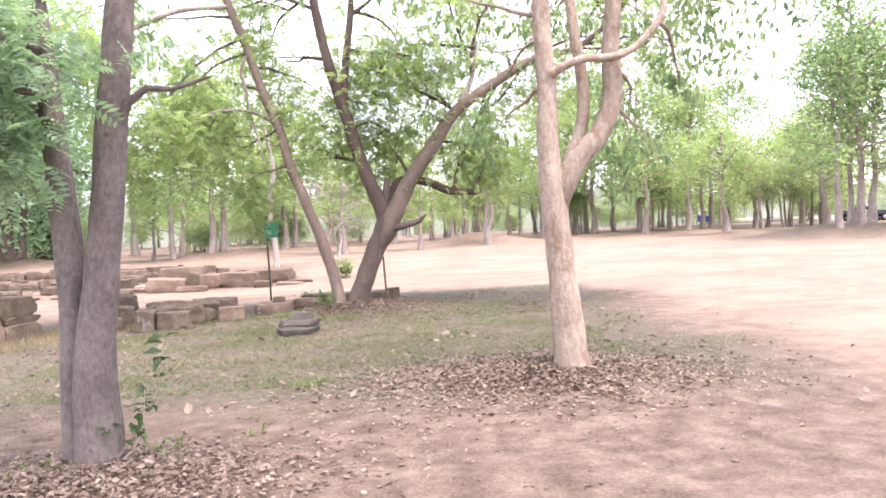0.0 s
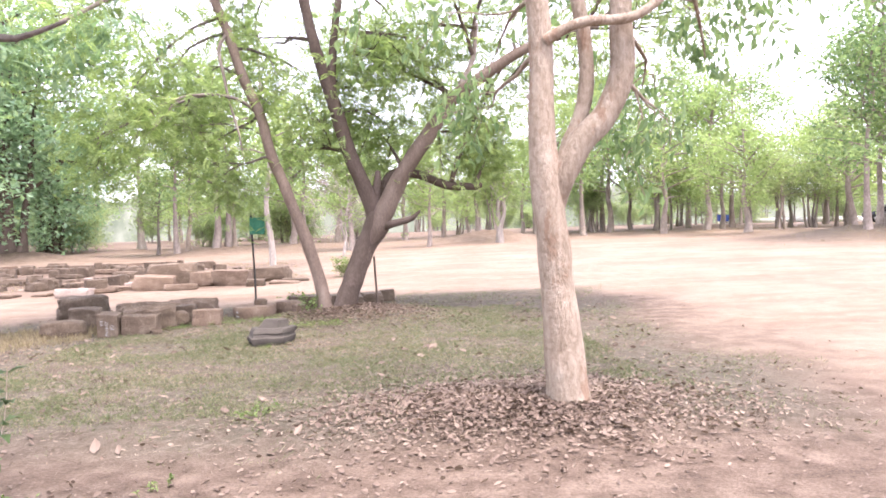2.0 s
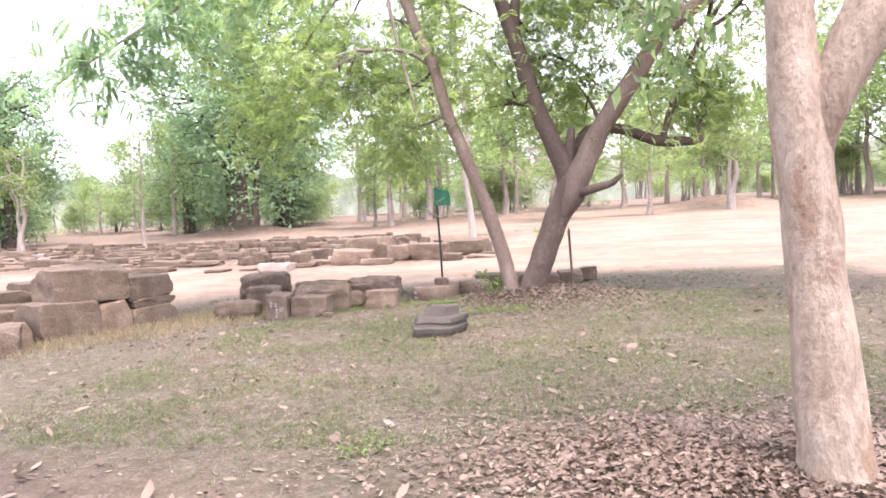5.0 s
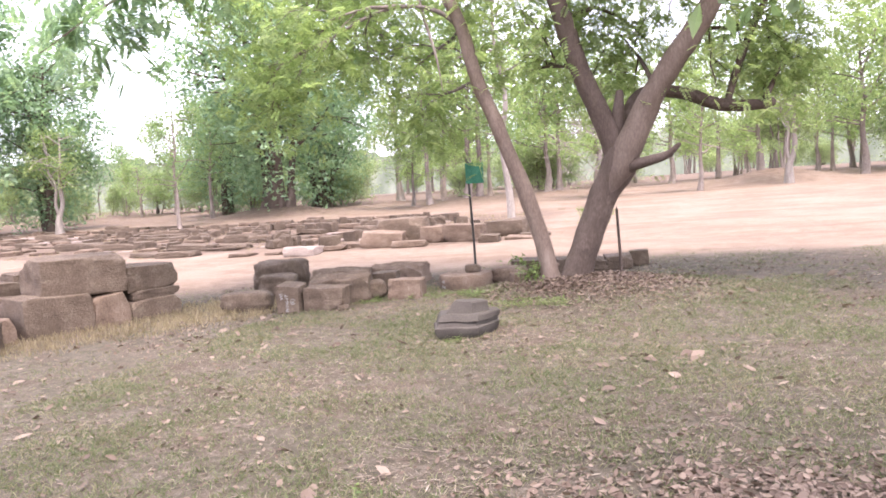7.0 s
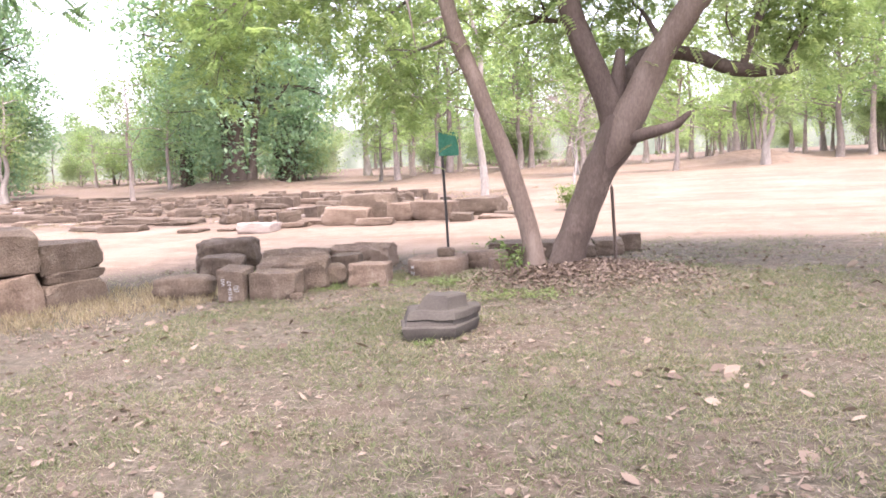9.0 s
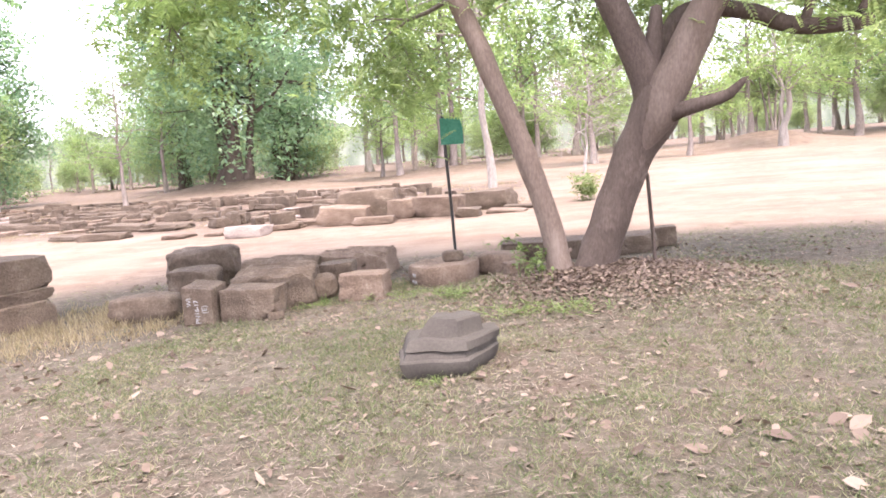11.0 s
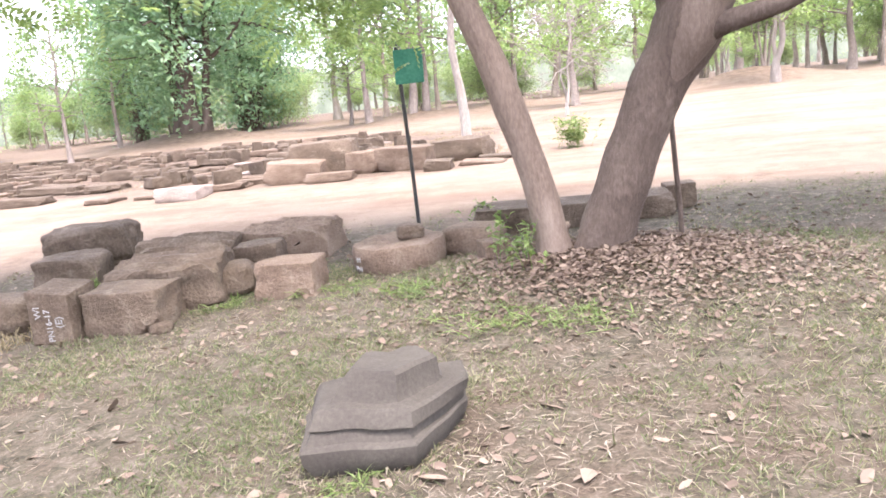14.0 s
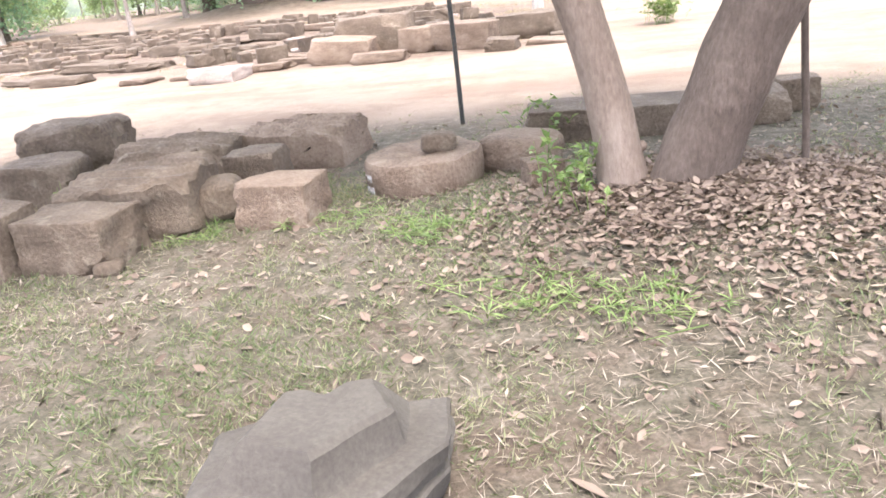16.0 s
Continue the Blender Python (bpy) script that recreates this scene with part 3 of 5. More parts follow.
def leaning_tree():
    t = empty("tree", pose(0, 0, 0), "brown tree leaning over its leaf heap, limbs spreading", "tree")
    y = 16.15
    limb("trunk", xz([(-0.64, -0.15), (-0.55, 0.1), (-0.42, 0.5), (-0.25, 0.95), (-0.05, 1.38), (0.10, 1.66), (0.18, 1.9), (0.2, 2.02)], y),
         [0.225, 0.215, 0.205, 0.202, 0.21, 0.238, 0.235, 0.12], BARK_BROWN, t, 22, 0.11, 8.0, 0.05, 0.07)
    limb("limb", xz([(0.0, 1.3), (0.06, 1.65), (0.06, 1.98), (-0.11, 2.39), (-0.37, 3.05), (-0.58, 3.77), (-0.80, 4.49), (-1.01, 5.21), (-1.16, 5.92), (-1.26, 6.51), (-1.35, 7.46), (-1.5, 8.6)], y),
         [0.08, 0.15, 0.17, 0.15, 0.14, 0.13, 0.12, 0.105, 0.095, 0.085, 0.06, 0.03], BARK_BROWN, t, 16, 0.1, 9.0, 0, 0.1, knots=1)
    limb("limb", xz([(-0.68, 4.05), (-0.68, 4.6), (-0.61, 5.32), (-0.50, 6.15), (-0.41, 7.22), (-0.2, 8.4)], y + 0.05), [0.09, 0.085, 0.08, 0.07, 0.05, 0.02], BARK_BROWN, t, 12, 0.1, 10.0)
    limb("limb", xz([(-0.02, 1.3), (0.12, 1.62), (0.29, 1.98), (0.64, 2.67), (1.09, 3.32), (1.59, 4.03), (2.15, 4.45), (2.78, 4.86), (3.40, 5.16), (4.15, 5.33), (4.78, 5.75), (5.6, 6.6)], y - 0.1),
         [0.08, 0.17, 0.195, 0.16, 0.148, 0.13, 0.115, 0.1, 0.085, 0.07, 0.055, 0.02], BARK_TAN, t, 16, 0.1, 11.0, 0, 0.1, knots=2)
    limb("limb", xz([(1.40, 3.72), (1.62, 4.05), (1.80, 4.35), (2.02, 4.85), (2.1, 5.5)], y), [0.10, 0.085, 0.07, 0.05, 0.03], BARK_DARK, t, 10, 0.15, 12.0)
    limb("limb", [(0.12, 16.3, 2.05), (0.28, 16.5, 2.5), (0.52, 16.6, 2.72), (1.02, 16.65, 2.66), (1.51, 16.65, 2.46), (2.08, 16.6, 2.42), (2.2, 16.6, 2.45)],
         [0.09, 0.09, 0.095, 0.09, 0.085, 0.075, 0.05], BARK_BROWN, t, 12, 0.14, 13.0, knots=2)
    limb("limb", [(1.6, 16.65, 2.5), (1.72, 16.7, 2.9), (1.95, 16.8, 3.5), (2.3, 16.9, 4.2), (2.8, 17, 5.0)], [0.05, 0.055, 0.05, 0.04, 0.02], BARK_BROWN, t, 10, 0.12, 13.5)
    limb("limb", [(0.0, 16.1, 1.5), (0.2, 16.02, 1.66), (0.38, 15.95, 1.69), (0.60, 15.9, 1.74), (0.80, 15.88, 1.80), (0.93, 15.86, 1.92)], [0.07, 0.11, 0.08, 0.062, 0.055, 0.03], BARK_BROWN, t, 12, 0.13, 14.0)
    limb("broken_limb", [(0.1, 16.2, 1.85), (0.13, 16.2, 2.3), (0.16, 16.2, 2.72)], [0.14, 0.105, 0.05], BARK_BROWN, t, 10, 0.2, 15.0)
    rnd = random.Random(13)
    twigs, anchors = [], []
    inner = [
        ((-0.37, 16.15, 3.1), (-0.6, 0.8, 0.3), 1.7), ((-0.58, 16.15, 3.8), (0.5, 0.7, 0.2), 1.9), ((-0.8, 16.15, 4.5), (0.3, 0.9, 0.25), 2.2), ((-1.0, 16.15, 5.2), (-0.7, 0.6, 0.3), 2.3),
        ((-1.2, 16.15, 6.2), (-0.5, 0.4, 0.5), 2.3), ((-0.5, 16.2, 6.1), (0.8, 0.2, 0.4), 2.3), ((-0.41, 16.2, 7.2), (0.4, -0.4, 0.7), 2.2), ((1.1, 16.05, 3.4), (0.2, 0.9, 0.3), 1.8),
        ((1.6, 16.05, 4.0), (0.1, 0.9, 0.35), 2.1), ((2.2, 16.05, 4.5), (0.4, 0.8, 0.15), 2.0), ((2.8, 16.05, 4.9), (0.3, 0.8, 0.4), 2.2), ((3.4, 16.05, 5.2), (0.8, -0.5, 0.0), 2.1),
    ]
    outer = [
        ((4.2, 16.05, 5.4), (0.7, 0.4, 0.3), 2.0), ((4.8, 16.05, 5.8), (0.6, -0.2, 0.5), 2.0), ((-1.35, 16.15, 7.5), (-0.2, 0.3, 0.9), 2.2), ((2.0, 16.1, 4.9), (-0.3, -0.3, 0.8), 2.0),
        ((2.3, 16.9, 4.2), (0.6, 0.3, 0.3), 1.8), ((2.08, 16.6, 2.5), (0.5, 0.3, 0.7), 0.9), ((3.4, 16.05, 5.2), (0.6, 0.5, 0.9), 2.2), ((4.8, 16.05, 5.9), (0.9, 0.3, 0.9), 2.3),
        ((4.2, 16.05, 5.4), (0.2, -0.6, 0.9), 2.2), ((-0.41, 16.2, 7.2), (0.9, 0.3, -0.1), 2.4), ((-0.5, 16.2, 6.2), (0.8, 0.6, -0.1), 2.3), ((-1.25, 16.15, 6.6), (-0.8, 0.4, -0.1), 2.3), ((-0.6, 16.2, 5.4), (0.9, 0.2, 0.0), 2.2), ((2.0, 16.1, 5.2), (0.2, 0.4, 0.8), 2.4), ((2.1, 16.1, 5.4), (-0.9, 0.3, 0.3), 2.2), ((0.6, 16.05, 2.7), (-0.1, 0.9, 0.5), 1.5), ((1.6, 16.05, 4.1), (-0.5, 0.6, 0.5), 1.9),
    ]
    for s, d, l in inner + outer:
        grow(rnd, s, d, l, 0.045, 2, twigs, anchors, 0.2, 0.6, (4, 5))
    twig_mesh(twigs, t, BARK_BROWN)
    feather_leaves("crown", anchors, 4, 0.33, 0.2, LEAF_FRESH, t, 41, 6)
    return seat(t, 0.935, (-0.6, 16.15, 0.1), 0.05, -0.05)


def slender_tree():
    t = empty("tree", pose(0, 0, 0), "slender tan tree leaning back beneath feathery foliage", "tree")
    y = 15.78
    limb("trunk", xz([(-0.93, -0.12), (-0.95, 0.15), (-1.01, 0.5), (-1.09, 0.82), (-1.27, 1.42), (-1.48, 1.98), (-1.64, 2.42), (-1.87, 3.00), (-2.06, 3.77), (-2.35, 4.47), (-2.61, 5.29), (-2.87, 5.99), (-3.08, 6.56), (-3.27, 7.37), (-3.5, 8.6)], y),
         [0.155, 0.135, 0.125, 0.12, 0.115, 0.11, 0.105, 0.10, 0.096, 0.092, 0.086, 0.078, 0.07, 0.055, 0.025], BARK_TAN, t, 16, 0.09, 16.0, 0.25, 0.09, knots=4)
    limb("limb", xz([(-2.62, 5.2), (-2.75, 4.94), (-2.68, 4.5), (-2.59, 4.0), (-2.44, 3.43), (-2.36, 2.9)], y - 0.1), [0.03, 0.035, 0.03, 0.026, 0.02, 0.008], BARK_DARK, t, 8, 0.15, 17.0)
    limb("limb", [(-2.05, 15.85, 3.75), (-2.4, 15.7, 4.02), (-2.9, 15.55, 4.1), (-3.4, 15.4, 3.95), (-3.8, 15.2, 3.7)], [0.035, 0.032, 0.028, 0.022, 0.01], BARK_DARK, t, 8, 0.12, 18.0)
    limb("limb", [(-2.95, 15.78, 6.2), (-4.0, 15.2, 5.9), (-5.2, 14.6, 5.1), (-6.4, 14.0, 4.3), (-7.3, 13.5, 3.6)], [0.05, 0.045, 0.035, 0.022, 0.008], BARK_DARK, t, 8, 0.12, 19.0)
    rnd = random.Random(15)
    spray = []
    for k in range(72):
        f = rnd.random()
        spray.append((Vector((-4.3 - 3.1 * f + rnd.gauss(0, 0.35), 15.0 - 1.5 * f + rnd.gauss(0, 0.35), 5.4 - 1.75 * f + rnd.gauss(0, 0.3))), Vector((0, 0, -1))))
    feather_leaves("drooping_spray", spray, 4, 0.2, 0.3, LEAF_DARK, t, 52, 9, 0.7)
    rnd = random.Random(14)
    twigs, anchors = [], []
    inner = [
        ((-2.06, 15.85, 3.8), (-0.8, 0.6, -0.1), 1.9), ((-2.35, 15.85, 4.5), (-0.7, 0.6, 0.1), 2.1), ((-2.6, 15.85, 5.3), (-0.8, 0.5, 0.1), 2.5), ((-2.9, 15.85, 6.0), (-0.9, 0.3, 0.2), 2.6),
        ((-3.1, 15.85, 6.6), (-0.6, -0.8, 0.3), 2.4), ((-3.3, 15.85, 7.4), (-0.3, 0.5, 0.8), 2.3), ((-3.8, 15.2, 3.7), (-0.8, -0.2, -0.25), 1.2),
    ]
    outer = [
        ((-2.5, 15.85, 5.0), (0.6, 0.8, 0.3), 1.9), ((-3.2, 15.85, 7.0), (0.7, 0.2, 0.6), 2.0), ((-2.9, 15.5, 4.1), (-0.3, -0.7, -0.2), 1.4), ((-3.4, 15.4, 3.95), (-0.4, 0.6, -0.1), 1.4),
        ((-1.84, 15.85, 3.0), (-0.7, 0.3, -0.05), 1.2), ((-3.0, 15.85, 6.4), (-0.9, -0.5, -0.1), 3.0), ((-2.7, 15.85, 5.6), (-1.0, 0.05, -0.1), 2.8),
    ]
    for s, d, l in inner + outer:
        grow(rnd, s, d, l, 0.035, 2, twigs, anchors, 0.32, 0.6, (4, 5))
    twig_mesh(twigs, t, BARK_DARK)
    feather_leaves("crown", anchors, 4, 0.3, 0.2, LEAF_FRESH, t, 51, 6)
    return seat(t, 0.955, (-0.94, 15.78, 0.1), 0.04)


twin_trunk_tree()
pale_tree()
leaning_tree()
slender_tree()


# ---- trees farther off: a few kinds, each built once and copied ----
def far_tree(label, seed, stems, height, limbs, length, bark, leaf, size, per, spread, clear, droop=0.1, levels=2, bare=False, low=0):
    """stems: (dx, dy, lean x, lean y, radius). Limbs leave each stem above the clear height."""
    rnd = random.Random(seed)
    t = empty("tree", pose(0, 0, -50), label, "tree", "trees about the clearing")
    twigs, anchors = [], []
    for k, (dx, dy, lx, ly, r) in enumerate(stems):
        pts, n = [], 6
        for i in range(n + 1):
            f = i / n
            pts.append((dx + lx * f ** 1.4 + rnd.gauss(0, 0.07), dy + ly * f ** 1.4 + rnd.gauss(0, 0.07), -0.3 + (height + 0.3) * 0.85 * f))
        radii = [r * (1 - 0.8 * i / n) for i in range(n + 1)]
        limb("trunk", pts, radii, bark, t, 9, 0.15, seed + k, 0.5, 0.35)
        for j in range(limbs):
            z = clear + (height * 0.85 - clear) * (j + rnd.random()) / limbs
            f = min(1.0, (z + 0.3) / ((height + 0.3) * 0.85))
            s = Vector((dx + lx * f ** 1.4, dy + ly * f ** 1.4, z))
            a = rnd.uniform(0, 6.283)
            ll = length * (0.55 + 0.6 * math.sin(math.pi * min(1, 0.15 + 0.85 * f)))
            grow(rnd, s, (math.cos(a), math.sin(a), rnd.uniform(0.0, 0.7)), ll, r * 0.35, levels - 1, twigs, anchors, droop, 0.65, (3, 5))
        for j in range(low):
            a, q = rnd.uniform(0, 6.283), rnd.uniform(0.8, 2.6)
            anchors.append((Vector((dx + math.cos(a) * q, dy + math.sin(a) * q, rnd.uniform(0.5, clear))), Vector((0, 0, 1))))
    twig_mesh([w for w in twigs if w[1] > 0 or bare or rnd.random() < 0.25], t, bark, "branchwork", 3, 0.014, 4)
    if not bare:
        crown_leaves("crown", anchors, per, spread, size, leaf, t, seed, 0.25, 0.5)
    return t


KINDS = {
    "slender": far_tree("slender dark-trunked tree with airy light green crown", 61, [(0, 0, 0.3, 0.1, 0.18)], 8.5, 16, 2.6, BARK_DARK, LEAF_FRESH, 0.22, 12, 0.36, 2.2),
    "round": far_tree("round-crowned tree with dusty green leaves and dark trunk", 62, [(0, 0, -0.2, 0.2, 0.2)], 7.5, 18, 2.6, BARK_DARK, LEAF_FRESH, 0.2, 13, 0.38, 2.0),
    "clump": far_tree("small tree with several dark stems from one foot", 63, [(0, 0, 0.5, 0.2, 0.15), (0.3, 0.2, 1.1, 0.3, 0.13), (-0.3, 0.1, -1.0, -0.2, 0.13), (-0.1, -0.3, -0.4, 0.5, 0.12)], 7.0, 6, 2.1, BARK_DARK, LEAF_PALE, 0.2, 16, 0.36, 2.1),
    "white": far_tree("white-barked forked tree with thin green crown", 64, [(0, 0, 0.5, 0.1, 0.24), (0.1, 0.1, -0.8, 0.2, 0.17)], 9.0, 9, 2.4, BARK_WHITE, LEAF_FRESH, 0.2, 7, 0.34, 3.2),
    "big": far_tree("large dense dark green tree with several thick trunks", 65, [(0, 0, 0.2, 0.1, 0.42), (-0.55, 0.3, -1.4, 0.3, 0.3), (0.6, 0.2, 1.6, 0.2, 0.2)], 13.0, 16, 3.4, BARK_BROWN, LEAF_DARK, 0.28, 21, 0.5, 2.3, low=16),
    "tall": far_tree("tall straight-stemmed woodland tree with green crown", 66, [(0, 0, 0.2, -0.2, 0.16)], 11.0, 18, 2.5, BARK_DARK, LEAF_MID, 0.24, 9, 0.44, 2.8),
    "bush": far_tree("low leafy woodland bush with thin stems", 67, [(0, 0, 0.6, 0.2, 0.06), (0.2, 0.1, -0.6, 0.3, 0.05), (-0.3, 0.2, -0.9, -0.3, 0.05)], 3.2, 8, 1.3, BARK_DARK, LEAF_PALE, 0.17, 9, 0.3, 0.5, low=6),
    "pole": far_tree("tall thin pale-barked tree with sparse high crown", 69, [(0, 0, -0.25, 0.2, 0.13)], 11.0, 12, 2.2, BARK_WHITE, LEAF_FRESH, 0.18, 12, 0.36, 4.5),
    "bare": far_tree("leafless pale tree with a tangle of dry twigs", 68, [(0, 0, 0.4, 0.2, 0.09)], 6.0, 12, 2.4, BARK_WHITE, LEAF_PALE, 0.2, 1, 0.3, 1.6, 0.2, 3, True),
}
_placed = set()


def plant(kind, x, y, size=1.0, turn=0.0):
    m = pose(x, y, gz(x, y) - 0.02, 0, 0, turn) @ Matrix.Scale(size, 4)
    if kind in _placed:
        return copy_thing(KINDS[kind], m)
    _placed.add(kind)
    KINDS[kind].matrix_basis = m
    return KINDS[kind]


FAR_OPEN_SIDE = [
    ("round", 22.4, 48, 1, 0), ("slender", 30, 72, 0.9, 40), ("clump", 27.5, 73, 0.9, 30), ("clump", 29.4, 57.5, 1, 70), ("slender", 32.1, 61, 1, 20),
    ("clump", 32.5, 58.7, 0.95, 150), ("round", 34.8, 57.2, 1, 60), ("slender", 36.5, 60.5, 1.1, 200), ("tall", 22.6, 36, 1.05, 0), ("tall", 25.2, 38.9, 1, 120),
    ("slender", 25.9, 38.2, 1.25, 250), ("tall", 27.5, 35.5, 1, 60), ("white", 19, 74, 0.9, 10), ("bare", 17.5, 70, 0.9, 45), ("tall", 40, 47, 1, 20),
    ("round", 44, 52, 1.2, 90),
]
FAR_PARKED_SIDE = [
    ("round", 19.5, 55, 1.15, 130), ("round", 30.5, 50, 1.3, 20), ("tall", 24, 36.4, 1.2, 200), 
    ("slender", 26, 60, 1.2, 15), ("slender", 21, 68, 1.2, 200), ("round", 38, 66, 1.3, 100), ("slender", 17.5, 62, 1.5, 60),
    ("tall", 21.5, 62, 1.35, 150), ("tall", 25.5, 66, 1.4, 240), ("tall", 28.5, 64, 1.3, 330), ("tall", 18, 66, 1.35, 45), ("tall", 32.5, 69, 1.35, 100),
    ("slender", 24, 58, 1.5, 10),
]
FAR_MIDDLE = [
    ("white", 6.5, 46.5, 0.85, 20), ("slender", 2.15, 45.5, 0.8, 0), ("slender", 5.6, 51.5, 1.05, 80), ("clump", 6.9, 52.5, 0.8, 10), ("slender", -2.4, 46, 1.05, 140),
    ("slender", -6.9, 53.8, 1.2, 75), ("tall", -6.2, 54.3, 1, 175), ("pole", -3.6, 25.6, 0.85, 40), ("bare", -2.2, 37, 0.8, 0), ("bare", -3, 48, 1, 120),
    ("tall", 12, 66, 0.9, 10), ("slender", 10, 60, 1, 33), ("round", 14.5, 72, 1.1, 40), ("slender", 0.8, 60, 1.2, 70), ("round", -4.5, 62, 1.2, 160),
    ("tall", 4, 64, 1.1, 260), ("tall", 14, 57, 1.2, 20), ("slender", 11.5, 54, 1.3, 90),
]
FAR_STONE_SIDE = [
    ("big", -21.1, 43.9, 1.2, 0), ("tall", -23.2, 37.5, 0.62, 30), ("white", -31.7, 38.7, 0.8, 70), ("tall", -12.5, 45.8, 0.95, 50), ("slender", -10.4, 46.8, 1.3, 20),
    ("tall", -9.8, 47.2, 1.1, 210), ("slender", -14.2, 54.6, 1.1, 300), ("slender", -14.5, 48.9, 0.7, 20), ("white", -17.7, 55.5, 1, 130), ("tall", -12.3, 60, 1, 10),
    ("big", -39, 35.5, 1.15, 60), ("big", -36.5, 43, 0.75, 160), ("big", -43.5, 32, 1.2, 200), ("big", -31, 54, 0.6, 280), ("slender", -9, 64, 1.3, 10),
    ("big", -24.5, 57, 0.8, 30), ("tall", -27.5, 47, 0.8, 90),
]
for k, x, y, s, a in FAR_OPEN_SIDE + FAR_PARKED_SIDE + FAR_MIDDLE + FAR_STONE_SIDE:
    plant(k, x, y, s, a)
_r = random.Random(77)
for _ in range(105):
    b = radians(_r.uniform(-62, 40))
    dist = _r.uniform(66, 105)
    x, y = math.sin(b) * dist, math.cos(b) * dist
    k = _r.choice(["tall", "slender", "round", "tall", "clump", "white"])
    plant(k, x, y, _r.uniform(0.75, 1.1) * (0.85 if x > 8 else 0.72 if b < -0.5 else 1.0), _r.uniform(0, 360))
for _ in range(80):
    b = radians(_r.uniform(-62, 42))
    dist = _r.uniform(64, 92) if b < 0.05 else _r.uniform(88, 110)
    plant("bush", math.sin(b) * dist, math.cos(b) * dist, _r.uniform(0.8, 1.5), _r.uniform(0, 360))


# ---- stones ----
def rock_mesh(name, w, d, h, seed, mat, n=7, boxy=5.0, rough=0.05, crack=0.0, chips=5):
    """A worn block: a box with softened edges, dents, broken corners and, if cracked, stepped ledges on top. Origin at its base."""
    V, idx, F = [], {}, []
    rnd = random.Random(int(seed * 17) + 3)
    soft = min(0.3, 0.6 / boxy)
    grid = [-1.0, -1 + soft] + [-1 + soft + (2 - 2 * soft) * k / (n - 2) for k in range(1, n - 2)] + [1 - soft, 1.0]
    n = len(grid) - 1
    planes = []
    for _ in range(chips):
        c = Vector((rnd.choice((-1, 1)), rnd.choice((-1, 1)), rnd.choice((-0.6, 1, 1)))) + Vector((rnd.gauss(0, 0.35), rnd.gauss(0, 0.35), rnd.gauss(0, 0.35)))
        c.normalize()
        planes.append((c, rnd.uniform(1.28, 1.5)))
    lean = (rnd.uniform(-0.07, 0.07), rnd.uniform(-0.07, 0.07))
    slope = (rnd.uniform(-0.07, 0.07), rnd.uniform(-0.07, 0.07))
    def vert(i, j, k):
        key = (i, j, k)
        if key not in idx:
            p = Vector((grid[i], grid[j], grid[k]))
            inner = Vector([max(-1 + soft, min(1 - soft, c)) for c in p])
            off = p - inner
            if off.length > 1e-6:
                p = inner + off.normalized() * min(off.length, soft)
            if boxy < 4.5:
                q = (abs(p.x) ** boxy + abs(p.y) ** boxy + abs(p.z) ** boxy) ** (1 / boxy)
                p = p / max(q, 0.3)
            for c, lim in planes:
                o = p.dot(c) - lim
                if o > 0:
                    p = p - c * o
            dn = noise.noise((p.x * 1.3 + seed, p.y * 1.3, p.z * 1.3)) + 0.55 * noise.noise((p.x * 3.3, p.y * 3.3 + seed, p.z * 3.3)) + 0.35 * noise.noise((p.x * 8, p.y * 8, p.z * 8 + seed))
            p = p * (1 + rough * 1.5 * dn)
            if crack and p.z > 0.2:
                step = p.y * 2.2 + 0.5 * p.x + 0.6 * noise.noise((p.x * 1.5, p.y, seed))
                p.z -= crack * 4 * (step - math.floor(step))
            f = (p.z + 1) / 2
            p.x += lean[0] * f
            p.y += lean[1] * f
            p.z += (slope[0] * p.x + slope[1] * p.y) * f
            idx[key] = len(V)
            V.append((p.x * w / 2, p.y * d / 2, (p.z + 0.9) * h / 1.9))
        return idx[key]
    for a in range(n):
        for b in range(n):
            F += [(vert(a, b, 0), vert(a, b + 1, 0), vert(a + 1, b + 1, 0), vert(a + 1, b, 0)), (vert(a, b, n), vert(a + 1, b, n), vert(a + 1, b + 1, n), vert(a, b + 1, n)),
                  (vert(a, 0, b), vert(a + 1, 0, b), vert(a + 1, 0, b + 1), vert(a, 0, b + 1)), (vert(a, n, b), vert(a, n, b + 1), vert(a + 1, n, b + 1), vert(a + 1, n, b)),
                  (vert(0, a, b), vert(0, a, b + 1), vert(0, a + 1, b + 1), vert(0, a + 1, b)), (vert(n, a, b), vert(n, a + 1, b), vert(n, a + 1, b + 1), vert(n, a, b + 1))]
    ob = obj(name, V, F, mat, None, True)
    ob.data.set_sharp_from_angle(angle=radians(28))
    return ob


def block(x, y, w, d, h, turn, label, seed, mat=STONE, z=None, boxy=9.0, rough=0.045, tilt=(0, 0), crack=0.0, group="loose temple stones", name="stone_block", n=13, chips=5):
    ob = rock_mesh(name, w, d, h, seed, mat, n, boxy, rough, crack, chips)
    ob.matrix_basis = pose(x, y, (gz(x, y) if z is None else z) - 0.005, tilt[0], tilt[1], turn)
    return tagged(ob, label, "stone", group)


